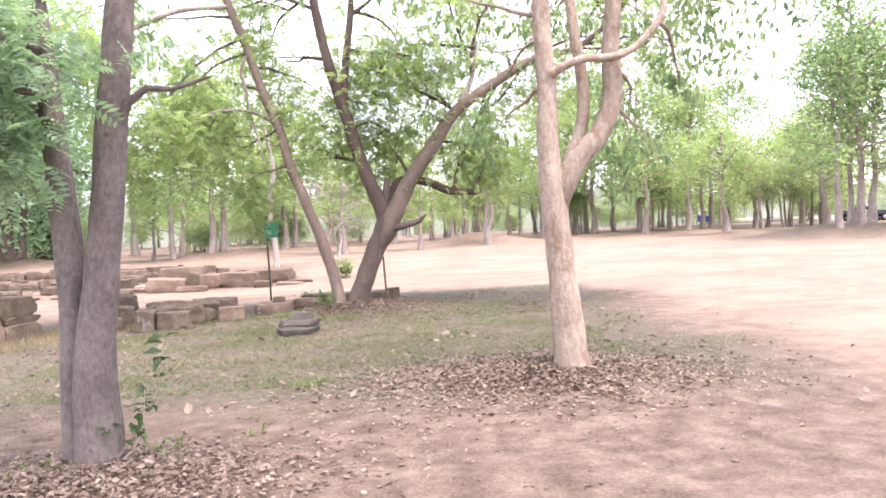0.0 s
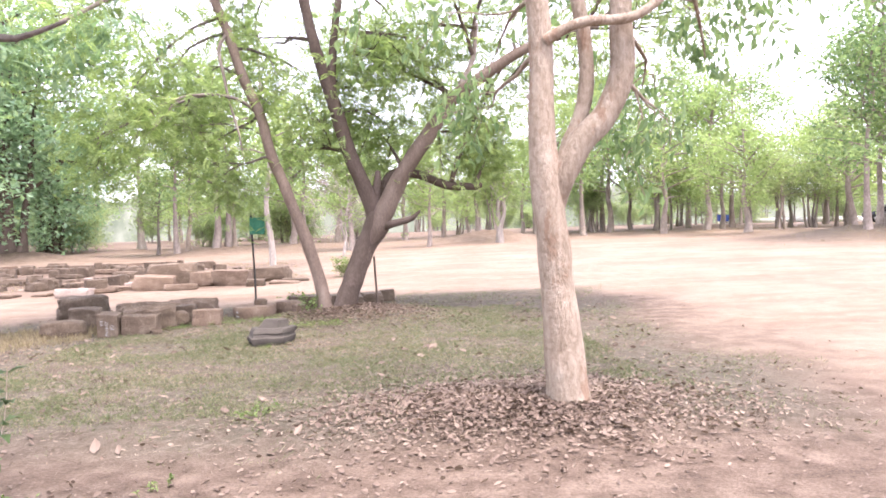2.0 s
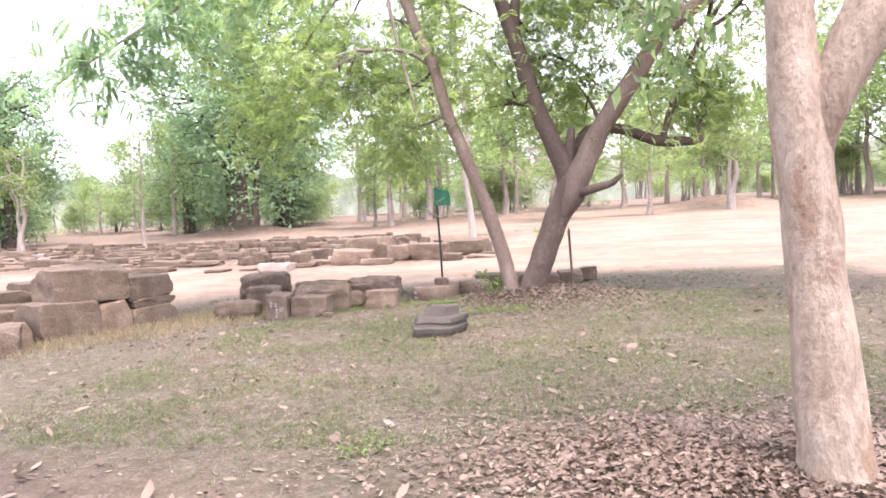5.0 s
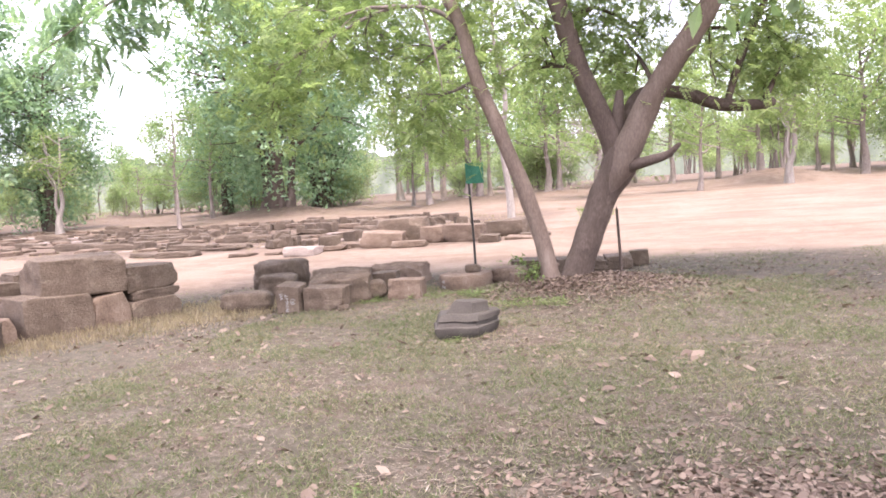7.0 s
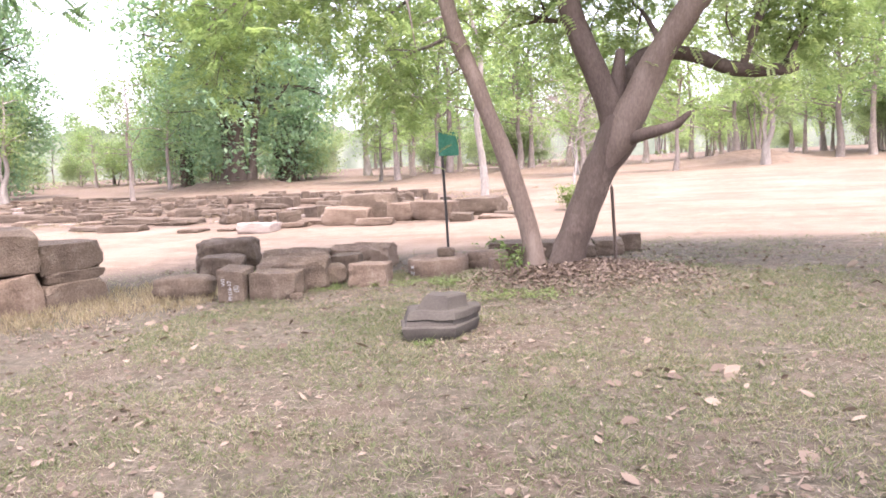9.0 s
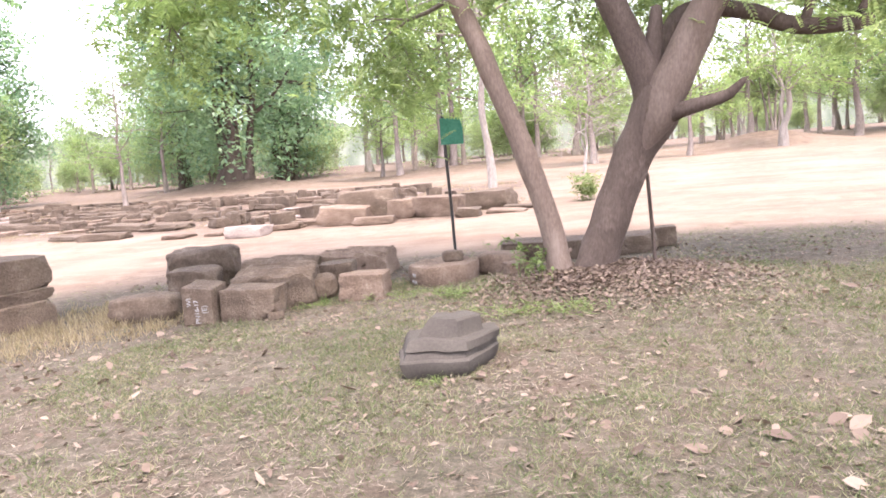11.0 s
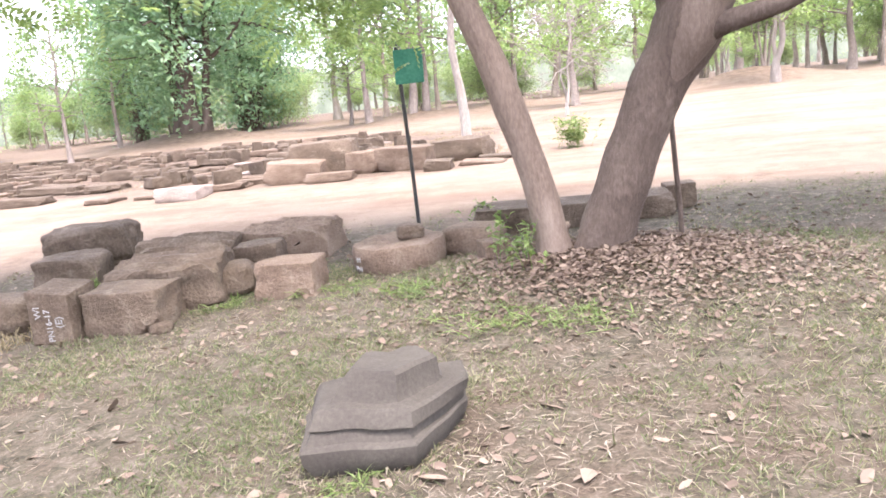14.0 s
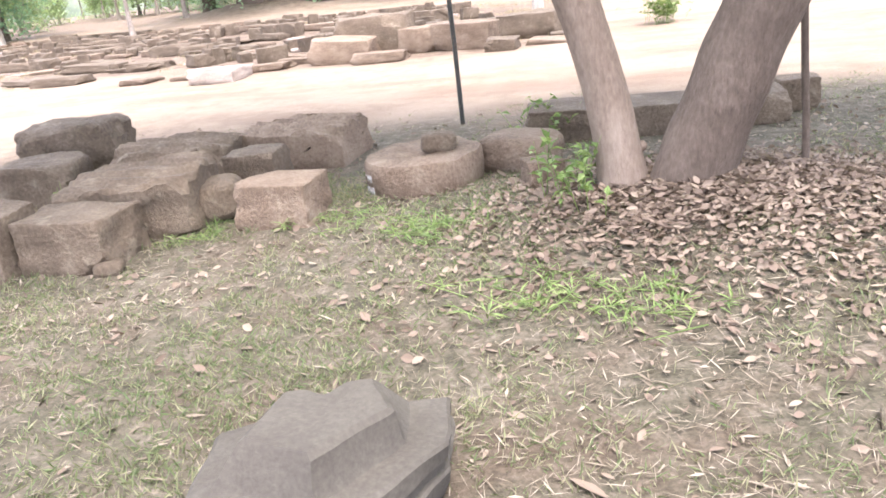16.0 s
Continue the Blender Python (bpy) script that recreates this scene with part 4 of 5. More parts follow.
# the cluster beside the leaning tree
block(-5.20, 14.32, 0.72, 0.50, 0.27, 18, "low rounded brown sandstone boulder in dry grass", 1.0, STONE, boxy=4.2)
block(-5.60, 16.12, 0.88, 0.70, 0.54, 12, "tall rough brown boulder at the back of the cluster", 2.0, STONE, boxy=4.4, rough=0.09)
block(-5.28, 15.36, 0.56, 0.55, 0.36, 20, "smooth-topped brown boulder beside a taller one", 3.0, STONE, boxy=6, rough=0.06, tilt=(0, 4))
numbered = block(-4.37, 14.12, 0.32, 0.34, 0.39, 4, "upright brown block with white painted numbering", 4.0, STONE, boxy=14, rough=0.015, chips=0)
block(-3.91, 14.30, 0.56, 0.44, 0.31, 7, "large squared brown block with worn top", 5.0, STONE, boxy=10, rough=0.05)
block(-3.97, 14.92, 0.86, 0.66, 0.40, 16, "long weathered block with layered ledges on top", 6.0, STONE, boxy=11, crack=0.05, tilt=(3, 0))
block(-4.45, 15.92, 0.92, 0.55, 0.36, 14, "cracked brown block with overhanging ledge", 7.0, STONE, boxy=9, crack=0.06)
block(-3.58, 15.08, 0.48, 0.36, 0.25, 22, "small rounded brown stone leaning in the grass", 8.0, STONE, boxy=4.2, tilt=(0, -8))
block(-3.56, 15.68, 0.38, 0.36, 0.31, 10, "squat brown stone wedged between larger blocks", 9.0, STONE, boxy=9)
block(-3.66, 16.58, 0.9, 0.72, 0.34, 6, "broad split slab with parallel cracks across it", 10.0, STONE_RED, boxy=13, rough=0.03, crack=0.08)
block(-3.0, 15.04, 0.48, 0.42, 0.27, 6, "squared reddish block with pale worn top", 11.0, STONE_RED, boxy=10, rough=0.045)
block(-3.62, 14.14, 0.17, 0.14, 0.08, 30, "small loose brown stone against a block", 12.0, STONE, boxy=3.2)
block(-2.68, 16.75, 0.24, 0.20, 0.11, 10, "small rounded stone in the grass", 13.0, STONE, boxy=3.2)
block(-1.72, 16.05, 0.56, 0.48, 0.25, -10, "smooth tan boulder by the tree foot", 14.0, STONE_RED, boxy=4.0)
block(-1.42, 15.42, 0.22, 0.22, 0.15, 30, "small red broken stone in fallen leaves", 15.0, STONE_RED, boxy=6)
block(-1.12, 17.15, 1.5, 0.55, 0.24, 12, "long low slab lying behind the trees", 16.0, STONE, boxy=10)
block(-0.15, 17.4, 0.42, 0.50, 0.22, 10, "end block of a row behind the trees", 17.0, STONE, boxy=10)
block(0.16, 17.75, 0.30, 0.36, 0.25, 6, "dark square block at the row's end", 18.0, STONE, boxy=10)


def round_stone():
    """A low drum with a worn dished top and broken edge."""
    V, F, n = [], [], 40
    prof = [(0.43, -0.04), (0.45, 0.04), (0.455, 0.11), (0.45, 0.18), (0.435, 0.20), (0.3, 0.205), (0.18, 0.195), (0.06, 0.185)]
    for r, z in prof:
        for k in range(n):
            a = 2 * math.pi * k / n
            q = 1 + 0.05 * noise.noise((math.cos(a) * 1.6, math.sin(a) * 1.6, z * 2)) + 0.02 * noise.noise((math.cos(a) * 7, math.sin(a) * 7, z * 7))
            V.append((math.cos(a) * r * q, math.sin(a) * r * q * 0.95, z + 0.03 * noise.noise((math.cos(a) * r * 5, math.sin(a) * r * 5, 3.0)) * (z > 0.15)))
    for i in range(len(prof) - 1):
        for k in range(n):
            F.append((i * n + k, i * n + (k + 1) % n, (i + 1) * n + (k + 1) % n, (i + 1) * n + k))
    F.append(tuple((len(prof) - 1) * n + k for k in range(n)))
    ob = obj("round_stone", V, F, STONE_RED, None, True)
    ob.data.set_sharp_from_angle(angle=radians(35))
    ob.matrix_basis = pose(-2.29, 15.74, gz(-2.29, 15.74), 1.5, -2) @ Matrix.Diagonal((0.9, 0.9, 1.1, 1))
    return tagged(ob, "low round reddish drum stone with worn top", "stone", "loose temple stones")


drum = round_stone()
block(-2.20, 15.79, 0.24, 0.2, 0.13, 20, "small dark stone lying on the round drum stone", 19.0, STONE, z=gz(-2.29, 15.74) + 0.215, boxy=3.4)


def painted(text, size, m, parent):
    cu = bpy.data.curves.new("lettering", "FONT")
    cu.body, cu.size, cu.extrude, cu.offset = text, size, 0.002, 0.0005
    tmp = bpy.data.objects.new("lettering", cu)
    scene.collection.objects.link(tmp)
    dg = bpy.context.evaluated_depsgraph_get()
    me = bpy.data.meshes.new_from_object(tmp.evaluated_get(dg))
    bpy.data.objects.remove(tmp)
    me.materials.clear()
    me.materials.append(CHALK)
    ob = new("lettering", me)
    ob.parent = parent
    ob.matrix_basis = m
    return tagged(ob, "white hand-painted number")


painted("PN16-17", 0.066, pose(0.02, -0.178, 0.03, 90, -92, 0), numbered)
painted("(E)", 0.075, pose(0.10, -0.178, 0.13, 90, -92, 0), numbered)
painted("WI", 0.07, pose(-0.06, -0.178, 0.20, 90, -92, 0), numbered)
painted("WI", 0.06, pose(-0.32, -0.36, 0.11, 90, 0, -40), drum)
painted("PN4", 0.06, pose(-0.33, -0.355, 0.04, 90, 0, -40), drum)


def moulded_stone():
    """A carved base stone lying askew: a rounded foot, stepped bands and a sloping block on top, with a wing running back."""
    # height, then the plan's corners: front left, front right, wing, back, left end
    levels = [(-0.08, (-0.17, -0.33), (0.14, -0.24), (0.24, 0.20), (0.16, 0.40), (-0.28, 0.02)),
              (-0.03, (-0.21, -0.37), (0.18, -0.28), (0.28, 0.19), (0.20, 0.42), (-0.34, -0.02)),
              (0.03, (-0.235, -0.392), (0.198, -0.305), (0.305, 0.18), (0.22, 0.42), (-0.37, -0.04)),
              (0.075, (-0.238, -0.388), (0.203, -0.303), (0.315, 0.17), (0.23, 0.42), (-0.37, -0.04)),
              (0.085, (-0.232, -0.374), (0.196, -0.292), (0.31, 0.17), (0.225, 0.41), (-0.362, -0.03)),
              (0.088, (-0.226, -0.35), (0.178, -0.276), (0.299, 0.165), (0.215, 0.40), (-0.352, -0.02)),
              (0.130, (-0.218, -0.314), (0.17, -0.26), (0.305, 0.155), (0.22, 0.39), (-0.335, 0.0)),
              (0.139, (-0.224, -0.324), (0.19, -0.282), (0.33, 0.145), (0.24, 0.38), (-0.335, 0.0)),
              (0.192, (-0.212, -0.278), (0.184, -0.262), (0.345, 0.13), (0.255, 0.36), (-0.315, 0.02)),
              (0.204, (-0.20, -0.262), (0.172, -0.25), (0.338, 0.125), (0.25, 0.35), (-0.30, 0.03)),
              (0.208, (-0.172, -0.212), (0.118, -0.205), (0.232, 0.10), (0.15, 0.30), (-0.20, 0.14)),
              (0.226, (-0.162, -0.196), (0.11, -0.196), (0.222, 0.095), (0.142, 0.285), (-0.19, 0.135)),
              (0.312, (-0.112, -0.15), (0.108, -0.176), (0.212, 0.088), (0.10, 0.235), (-0.128, 0.10)),
              (0.328, (-0.092, -0.135), (0.092, -0.16), (0.196, 0.08), (0.085, 0.222), (-0.11, 0.092))]
    V, F, sub = [], [], 12
    for z, *plan in levels:
        for i, (px, py) in enumerate(plan):
            qx, qy = plan[(i + 1) % len(plan)]
            for k in range(sub):
                f = k / sub
                x, y = px + (qx - px) * f, py + (qy - py) * f
                if i == 3 and z > 0.206:
                    dent = 0.045 * math.exp(-((f - 0.55) / 0.16) ** 2)
                    x, y = x + dent * 0.5, y - dent
                wv = 1 + 0.05 * noise.noise((x * 3, y * 3, z * 2)) + 0.025 * noise.noise((x * 8, y * 8, z * 6)) + 0.012 * noise.noise((x * 20, y * 20, z * 20))
                V.append((x * wv, y * wv, z - 0.035 * sstep(-0.1, 0.4, y) * max(0, z) / 0.3 + 0.008 * noise.noise((x * 7, y * 7, z))))
    n = len(plan) * sub
    for i in range(len(levels) - 1):
        for k in range(n):
            F.append((i * n + k, i * n + (k + 1) % n, (i + 1) * n + (k + 1) % n, (i + 1) * n + k))
    top = (len(levels) - 1) * n
    V.append((0.04, 0.02, 0.318))
    for k in range(n):
        F.append((top + k, top + (k + 1) % n, len(V) - 1))
    ob = obj("moulded_stone", V, F, STONE_GREY, None, True)
    ob.data.set_sharp_from_angle(angle=radians(30))
    ob.matrix_basis = pose(-1.42, 12.50, -0.01)
    return tagged(ob, "dark grey carved stone with stepped mouldings in thin grass", "carved stone")


moulded_stone()

# the stacked wall of blocks
_g = gz(-6.9, 12.9)
ANG = 67
def stack(along, back, w, d, h, z, label, seed, mat=STONE, boxy=12.0, extra=0, crack=0.0):
    """A block of the stack: along its front line and back from it."""
    c, s = math.cos(radians(ANG)), math.sin(radians(ANG))
    x = -7.02 + along * c - back * s
    y = 12.12 + along * s + back * c
    return block(x, y, w, d, h, ANG + extra, label, seed, mat, _g + z, boxy, 0.03, crack=crack, group="stacked temple stones")
stack(0.47, 0.42, 0.88, 0.8, 0.56, -0.03, "large squared brown block at the foot of a stack", 21.0)
stack(1.17, 0.46, 0.52, 0.8, 0.48, -0.03, "squared reddish brown block in the stack's lower course", 22.0, STONE_RED)
stack(1.82, 0.38, 0.76, 0.66, 0.34, -0.03, "flat brown block at the stack's end", 23.0)
stack(1.86, 0.42, 0.72, 0.6, 0.13, 0.30, "thin brown slab laid on a flat block", 24.0)
stack(0.88, 0.52, 1.12, 0.75, 0.50, 0.50, "large pale-scraped block on the stack's upper course", 25.0, extra=-3)
stack(1.84, 0.52, 0.82, 0.62, 0.35, 0.43, "long brown block on the stack's upper course", 26.0, extra=4)
stack(-0.25, 0.35, 0.42, 0.5, 0.34, -0.02, "small pale brown block leaning on the stack", 27.0, STONE_RED)
stack(0.1, 1.4, 0.9, 0.8, 0.45, -0.03, "brown block lying behind the stack", 28.0)
stack(0.3, 1.9, 0.8, 0.6, 0.24, 0.40, "flat slab lying on a rear block", 29.0)
stack(0.6, 2.3, 0.7, 0.6, 0.5, -0.02, "squared block behind the stacked stones", 30.0, STONE_RED)
stack(0.9, 2.0, 0.65, 0.5, 0.26, 0.47, "small block topping the rear of the stack", 31.0)
stack(1.75, 1.4, 0.75, 0.7, 0.78, -0.02, "upright brown block standing behind the stack", 32.0)
block(-7.15, 11.4, 0.7, 0.6, 0.36, 40, "brown block lying in front of the stack", 33.0, STONE, group="stacked temple stones")
block(-8.6, 12.9, 0.9, 0.8, 0.5, 30, "brown block beside the stack", 34.0, STONE, group="stacked temple stones")

# the field of laid-out stones beyond the track
_fr = random.Random(5)
_templates = [rock_mesh("stone_block", 1, 1, 1, 40 + i, (STONE, STONE_RED, STONE, STONE_RED if i < 4 else STONE_PALE)[i % 4], 6, (12, 9, 6, 10)[i % 4], 0.06, 0.04 if i % 3 == 0 else 0) for i in range(8)]
_used = set()
_LAB = ["squared brown sandstone block in a laid-out row", "reddish sandstone block in a laid-out row", "rounded brown sandstone block in a laid-out row", "pale flat sandstone block in a laid-out row"]


def field_block(x, y, w, d, h, turn, k):
    m = pose(x, y, gz(x, y) - 0.01, _fr.uniform(-3, 3), _fr.uniform(-3, 3), turn) @ Matrix.Diagonal((w, d, h, 1))
    if k in _used:
        ob = copy_thing(_templates[k], m)
    else:
        _used.add(k)
        ob = _templates[k]
        ob.matrix_basis = m
    return tagged(ob, _LAB[k % 4], "stone", "field of temple stones")


for x, y, w, h, k in ((-6.6, 23.4, 1.1, 0.5, 1), (-5.75, 23.0, 0.8, 0.52, 1), (-6.3, 24.2, 1.3, 0.85, 2), (-5.35, 24.1, 0.7, 0.55, 3), (-4.55, 23.95, 1.1, 0.55, 5), (-3.55, 25.0, 1.1, 0.55, 0), (-4.2, 25.6, 1.0, 0.4, 4),
                      (-2.95, 23.75, 1.2, 0.24, 3), (-2.75, 24.5, 0.8, 0.34, 4), (-13.3, 24.9, 1.6, 0.5, 0), (-12.2, 24.7, 1.2, 0.38, 4), (-13.9, 23.4, 1.2, 0.3, 0), (-12.8, 23.1, 0.9, 0.3, 2), (-10.3, 22.5, 0.8, 0.28, 3), (-9.3, 22.6, 0.7, 0.26, 3), (-8.3, 22.1, 0.8, 0.28, 7), (-8.0, 23.0, 0.9, 0.35, 1), (-7.5, 23.6, 0.9, 0.3, 5)):
    field_block(x, y, w, _fr.uniform(0.6, 0.9), h * 0.82, _fr.uniform(-12, 12), k)
# smaller broken pieces between the rows, too many and too small to count
_rv, _rf = [], []
for _ in range(150):
    q = _fr.random() ** 0.8
    y = 23.2 + 13 * q
    x = _fr.uniform(-13 - 17 * q, -3.4 - 5 * q)
    w = _fr.uniform(0.25, 0.6)
    m = pose(x, y, gz(x, y) - 0.01, _fr.uniform(-3, 3), _fr.uniform(-3, 3), _fr.uniform(0, 360)) @ Matrix.Diagonal((w, w * _fr.uniform(0.6, 1.0), _fr.uniform(0.12, 0.34), 1))
    me, n0 = _templates[_fr.randrange(7)].data, len(_rv)
    _rv.extend(tuple(m @ v.co) for v in me.vertices)
    _rf.extend(tuple(n0 + i for i in p.vertices) for p in me.polygons)
_rubble_mesh = bpy.data.meshes.new("rubble")
_rubble_mesh.from_pydata(_rv, [], _rf)
_rubble_mesh.materials.append(_templates[0].data.materials[0])
tagged(new("rubble", _rubble_mesh), "small broken sandstone pieces between the stone rows", "rubble", kind="stuff")
y = 24.3
while y < 37:
    x = -3.8 - 0.45 * (y - 24) + _fr.uniform(-0.5, 0.5)
    while x > -9.5 - (y - 24) * 1.5 - 17:
        w = _fr.uniform(0.5, 1.3)
        yy = y - 0.10 * (x + 5) * 1.2 + _fr.uniform(-0.25, 0.25) 
        if not (-7.2 < x < -2.4 and yy < 25) and _fr.random() < 0.86 and yy < 40:
            field_block(x - w / 2, yy, w, _fr.uniform(0.45, 0.8), _fr.uniform(0.16, 0.42), _fr.uniform(-14, 14), _fr.randrange(8))
        x -= w + _fr.uniform(0.05, 0.5)
    y += _fr.uniform(1.0, 1.3)


# ---- sign, stake, far car and sheet ----
def bar(path, r, sides=10):
    V, F = [], []
    tube(V, F, [(Vector(p), r) for p in path], sides, 0.02)
    return V, F


def sign():
    t = empty("sign_post", pose(-2.64, 17.68, gz(-2.64, 17.68)), "thin dark steel post carrying a small green sign", "sign")
    V, F = bar([(0, 0, -0.1), (-0.02, 0, 0.7), (-0.05, 0, 1.4), (-0.07, 0, 1.93)], 0.022)
    obj("post", V, F, METAL_DARK, t, True)
    bm = bmesh.new()
    bmesh.ops.create_cube(bm, size=1)
    bmesh.ops.scale(bm, vec=(0.32, 0.016, 0.36), verts=bm.verts)
    bmesh.ops.bevel(bm, geom=bm.edges[:], offset=0.004, segments=2, affect="EDGES")
    bmesh.ops.translate(bm, vec=(0.06, -0.03, 1.73), verts=bm.verts)
    part("panel", bm, SIGN_GREEN, t, "faded green metal panel", False)


sign()
_V, _F = bar([(0.02, 15.42, 0.0), (0.01, 15.5, 0.4), (-0.01, 15.56, 0.7), (-0.03, 15.62, 1.06)], 0.02)
tagged(obj("stake", _V, _F, BARK_BROWN, None, True), "thin weathered stake leaning beside the tree", "stake")
_V, _F = bar([(0.05, 15.25, 0.23), (0.4, 15.08, 0.17), (0.75, 14.96, 0.1), (1.15, 14.9, 0.06)], 0.012, 6)
tagged(obj("fallen_branch", _V, _F, WOOD_DRY, None, True), "thin dry branch lying on the grass", "branch")


# ---- turf, fallen leaves and small plants ----
def scatter(n, x0, x1, y0, y1, keep, seed):
    r = random.Random(seed)
    out = []
    for _ in range(n):
        x, y = r.uniform(x0, x1), r.uniform(y0, y1)
        if r.random() < keep(x, y):
            out.append((x, y, gz(x, y)))
    return np.array(out)


def litter_at(x, y):
    return sum(math.exp(-(((x - cx) / ax) ** 2 + ((y - cy) / ay) ** 2) * 1.6) for cx, cy, ax, ay, hh in HEAPS)


def turf():
    def keep(x, y):
        return grassy(x, y) * (1 - 0.9 * min(1, litter_at(x, y))) * (0.08 + 0.92 * sstep(-0.45, 0.45, fbm(x, y, 9, 0.8)))
    P = np.concatenate([scatter(20000, -8.5, 5.5, 5.5, 19.5, keep, 3), scatter(40000, -4.5, 3.0, 8.0, 16.0, keep, 33)])
    g = np.random.default_rng(5)
    A = np.repeat(P, 5, axis=0)
    n = len(A)
    A = A + np.c_[g.normal(0, 0.025, (n, 2)), np.full(n, -0.004)]
    d = g.normal(0, 0.6, (n, 3)) * [1, 1, 0.2] + [0, 0, 0.55]
    L = 0.018 + 0.06 * g.random(n) ** 1.6
    v, f = simple_blades(A, d, g.normal(0, 1, (n, 3)) * [1, 1, 0.1], L, g.uniform(0.0035, 0.007, n))
    tagged(obj("grass", v, f, GRASS_MAT), "short thin half-dry grass blades", "grass", kind="stuff")
    P = np.concatenate([scatter(30000, -7.5, 5.0, 4.5, 18.5, lambda x, y: (0.12 + 0.88 * grassy(x, y)) * (0.35 + 0.65 * sstep(-0.4, 0.5, fbm(x, y, 21, 0.7))), 4), scatter(60000, -4.4, 3.0, 7.5, 15.5, lambda x, y: grassy(x, y) * (0.3 + 0.7 * sstep(-0.4, 0.5, fbm(x, y, 21, 0.7))), 44)])
    n = len(P)
    a = g.uniform(0, 6.283, n)
    d = np.c_[np.cos(a), np.sin(a), g.normal(0.02, 0.12, n)]
    L = g.uniform(0.02, 0.11, n)
    v, f = simple_blades(P + [0, 0, 0.012], d, g.normal(0, 0.35, (n, 3)) + [0, 0, 1], L, g.choice([0.0022, 0.0035, 0.006, 0.012], n, p=[0.45, 0.38, 0.13, 0.04]))
    tagged(obj("straw", v, f, STRAW_MAT), "broken dry straw and leaf bits on the soil", "straw", kind="stuff")


def fallen_leaves():
    g = np.random.default_rng(6)
    P = []
    r = random.Random(8)
    for (cx, cy, ax, ay, hh), n in zip(HEAPS, (24000, 19000, 10000)):
        for _ in range(n):
            a, q = r.uniform(0, 6.283), abs(r.gauss(0, 0.58))
            x, y = cx + math.cos(a) * ax * q, cy + math.sin(a) * ay * q
            P.append((x, y, gz(x, y) + r.uniform(0.0, 0.035) * math.exp(-q * q)))
    S = scatter(30000, -7.0, 6.0, 3.2, 18.0, lambda x, y: (0.2 + 0.8 * sstep(-0.2, 0.6, fbm(x, y, 12, 0.5))) * (0.08 + 0.92 * max(grassy(x, y), 1 - sstep(-0.5, 1.5, x))), 9)
    B = scatter(2200, -5.5, 4.0, 6.5, 16.0, lambda x, y: 0.15 + 0.85 * sstep(-0.1, 0.6, fbm(x + 3, y, 31, 0.45)), 19)
    k, m = len(P), len(S)
    P = np.concatenate([np.array(P), S, B])
    n = len(P)
    a = g.uniform(0, 6.283, n)
    d = np.c_[np.cos(a), np.sin(a), g.normal(0.0, 0.22, n)]
    up = g.normal(0, 0.4, (n, 3)) + [0, 0, 1]
    i = np.arange(n)
    L = np.where(i < k, g.uniform(0.018, 0.06, n), np.where(i < k + m, 0.014 + 0.058 * g.random(n) ** 1.6, 0.05 + 0.1 * g.random(n) ** 2.5))
    v, f = broad_leaves(P + [0, 0, 0.01], d, up, L, L * g.uniform(0.26, 0.62, n), g.normal(0.0, 0.2, n), g.normal(0, 0.4, n))
    tagged(obj("fallen_leaves", v, f, LEAF_DRY), "dry brown leaves heaped round the trunks and strewn about", "leaves", kind="stuff")


def dry_tufts():
    """Tall dry grass among the laid-out stones and on the bank."""
    P = np.concatenate([scatter(6500, -24, -2.5, 22.5, 36, lambda x, y: sstep(0.0, 0.5, fbm(x, y, 15, 0.5)), 61), scatter(900, 17, 31, 32, 41, lambda x, y: grassy(x, y), 62), scatter(2600, -8.5, -4.6, 11.0, 15.2, lambda x, y: 1 - sstep(0.4, 1.4, abs((x + 7.3) * 0.766 - (y - 12.4) * 0.643 - 0.25)), 63)])
    g = np.random.default_rng(17)
    A = np.repeat(P, 7, axis=0)
    n = len(A)
    A = A + np.c_[g.normal(0, 0.06, (n, 2)), np.full(n, -0.01)]
    d = g.normal(0, 0.4, (n, 3)) * [1, 1, 0.2] + [0, 0, 0.9]
    L = g.uniform(0.05, 0.15, n)
    v, f = simple_blades(A, d, g.normal(0, 1, (n, 3)) * [1, 1, 0.1], L, g.uniform(0.005, 0.011, n))
    tagged(obj("dry_grass", v, f, GOLD_MAT), "dry straw-coloured grass tufts among the stones", "grass", kind="stuff")


turf()
dry_tufts()
fallen_leaves()


def weed(x, y, radius, height, n, seed, label, leafy=0.5, slim=0.5):
    g = np.random.default_rng(seed)
    t = empty("weed", pose(x, y, gz(x, y) - 0.01), label, "weed", "weeds in the turf")
    k = max(4, n // 8)
    base = np.c_[g.normal(0, radius * 0.5, (k, 2)), np.zeros(k)]
    tips = base + np.c_[g.normal(0, radius * 0.5, (k, 2)), g.uniform(0.5, 1, k) * height]
    V, F = [], []
    for b, p in zip(base, tips):
        tube(V, F, [(Vector(b), 0.003), (Vector((b + p) / 2), 0.0025), (Vector(p), 0.0015)], 4, 0.0)
    tagged(obj("stem", V, F, WEED_MAT, t), kind="stuff")
    i, f = g.integers(0, k, n), g.uniform(0.3, 1.05, n)[:, None]
    P = base[i] + (tips[i] - base[i]) * f
    L = g.uniform(0.6, 1.2, n) * leafy * 0.12
    v, fc = blades(P, g.normal(0, 1, (n, 3)) * [1, 1, 0.4] + [0, 0, 0.25], g.normal(0, 0.3, (n, 3)) + [0, 0, 1], L, L * slim)
    tagged(obj("foliage", v, fc, WEED_MAT, t), kind="stuff")


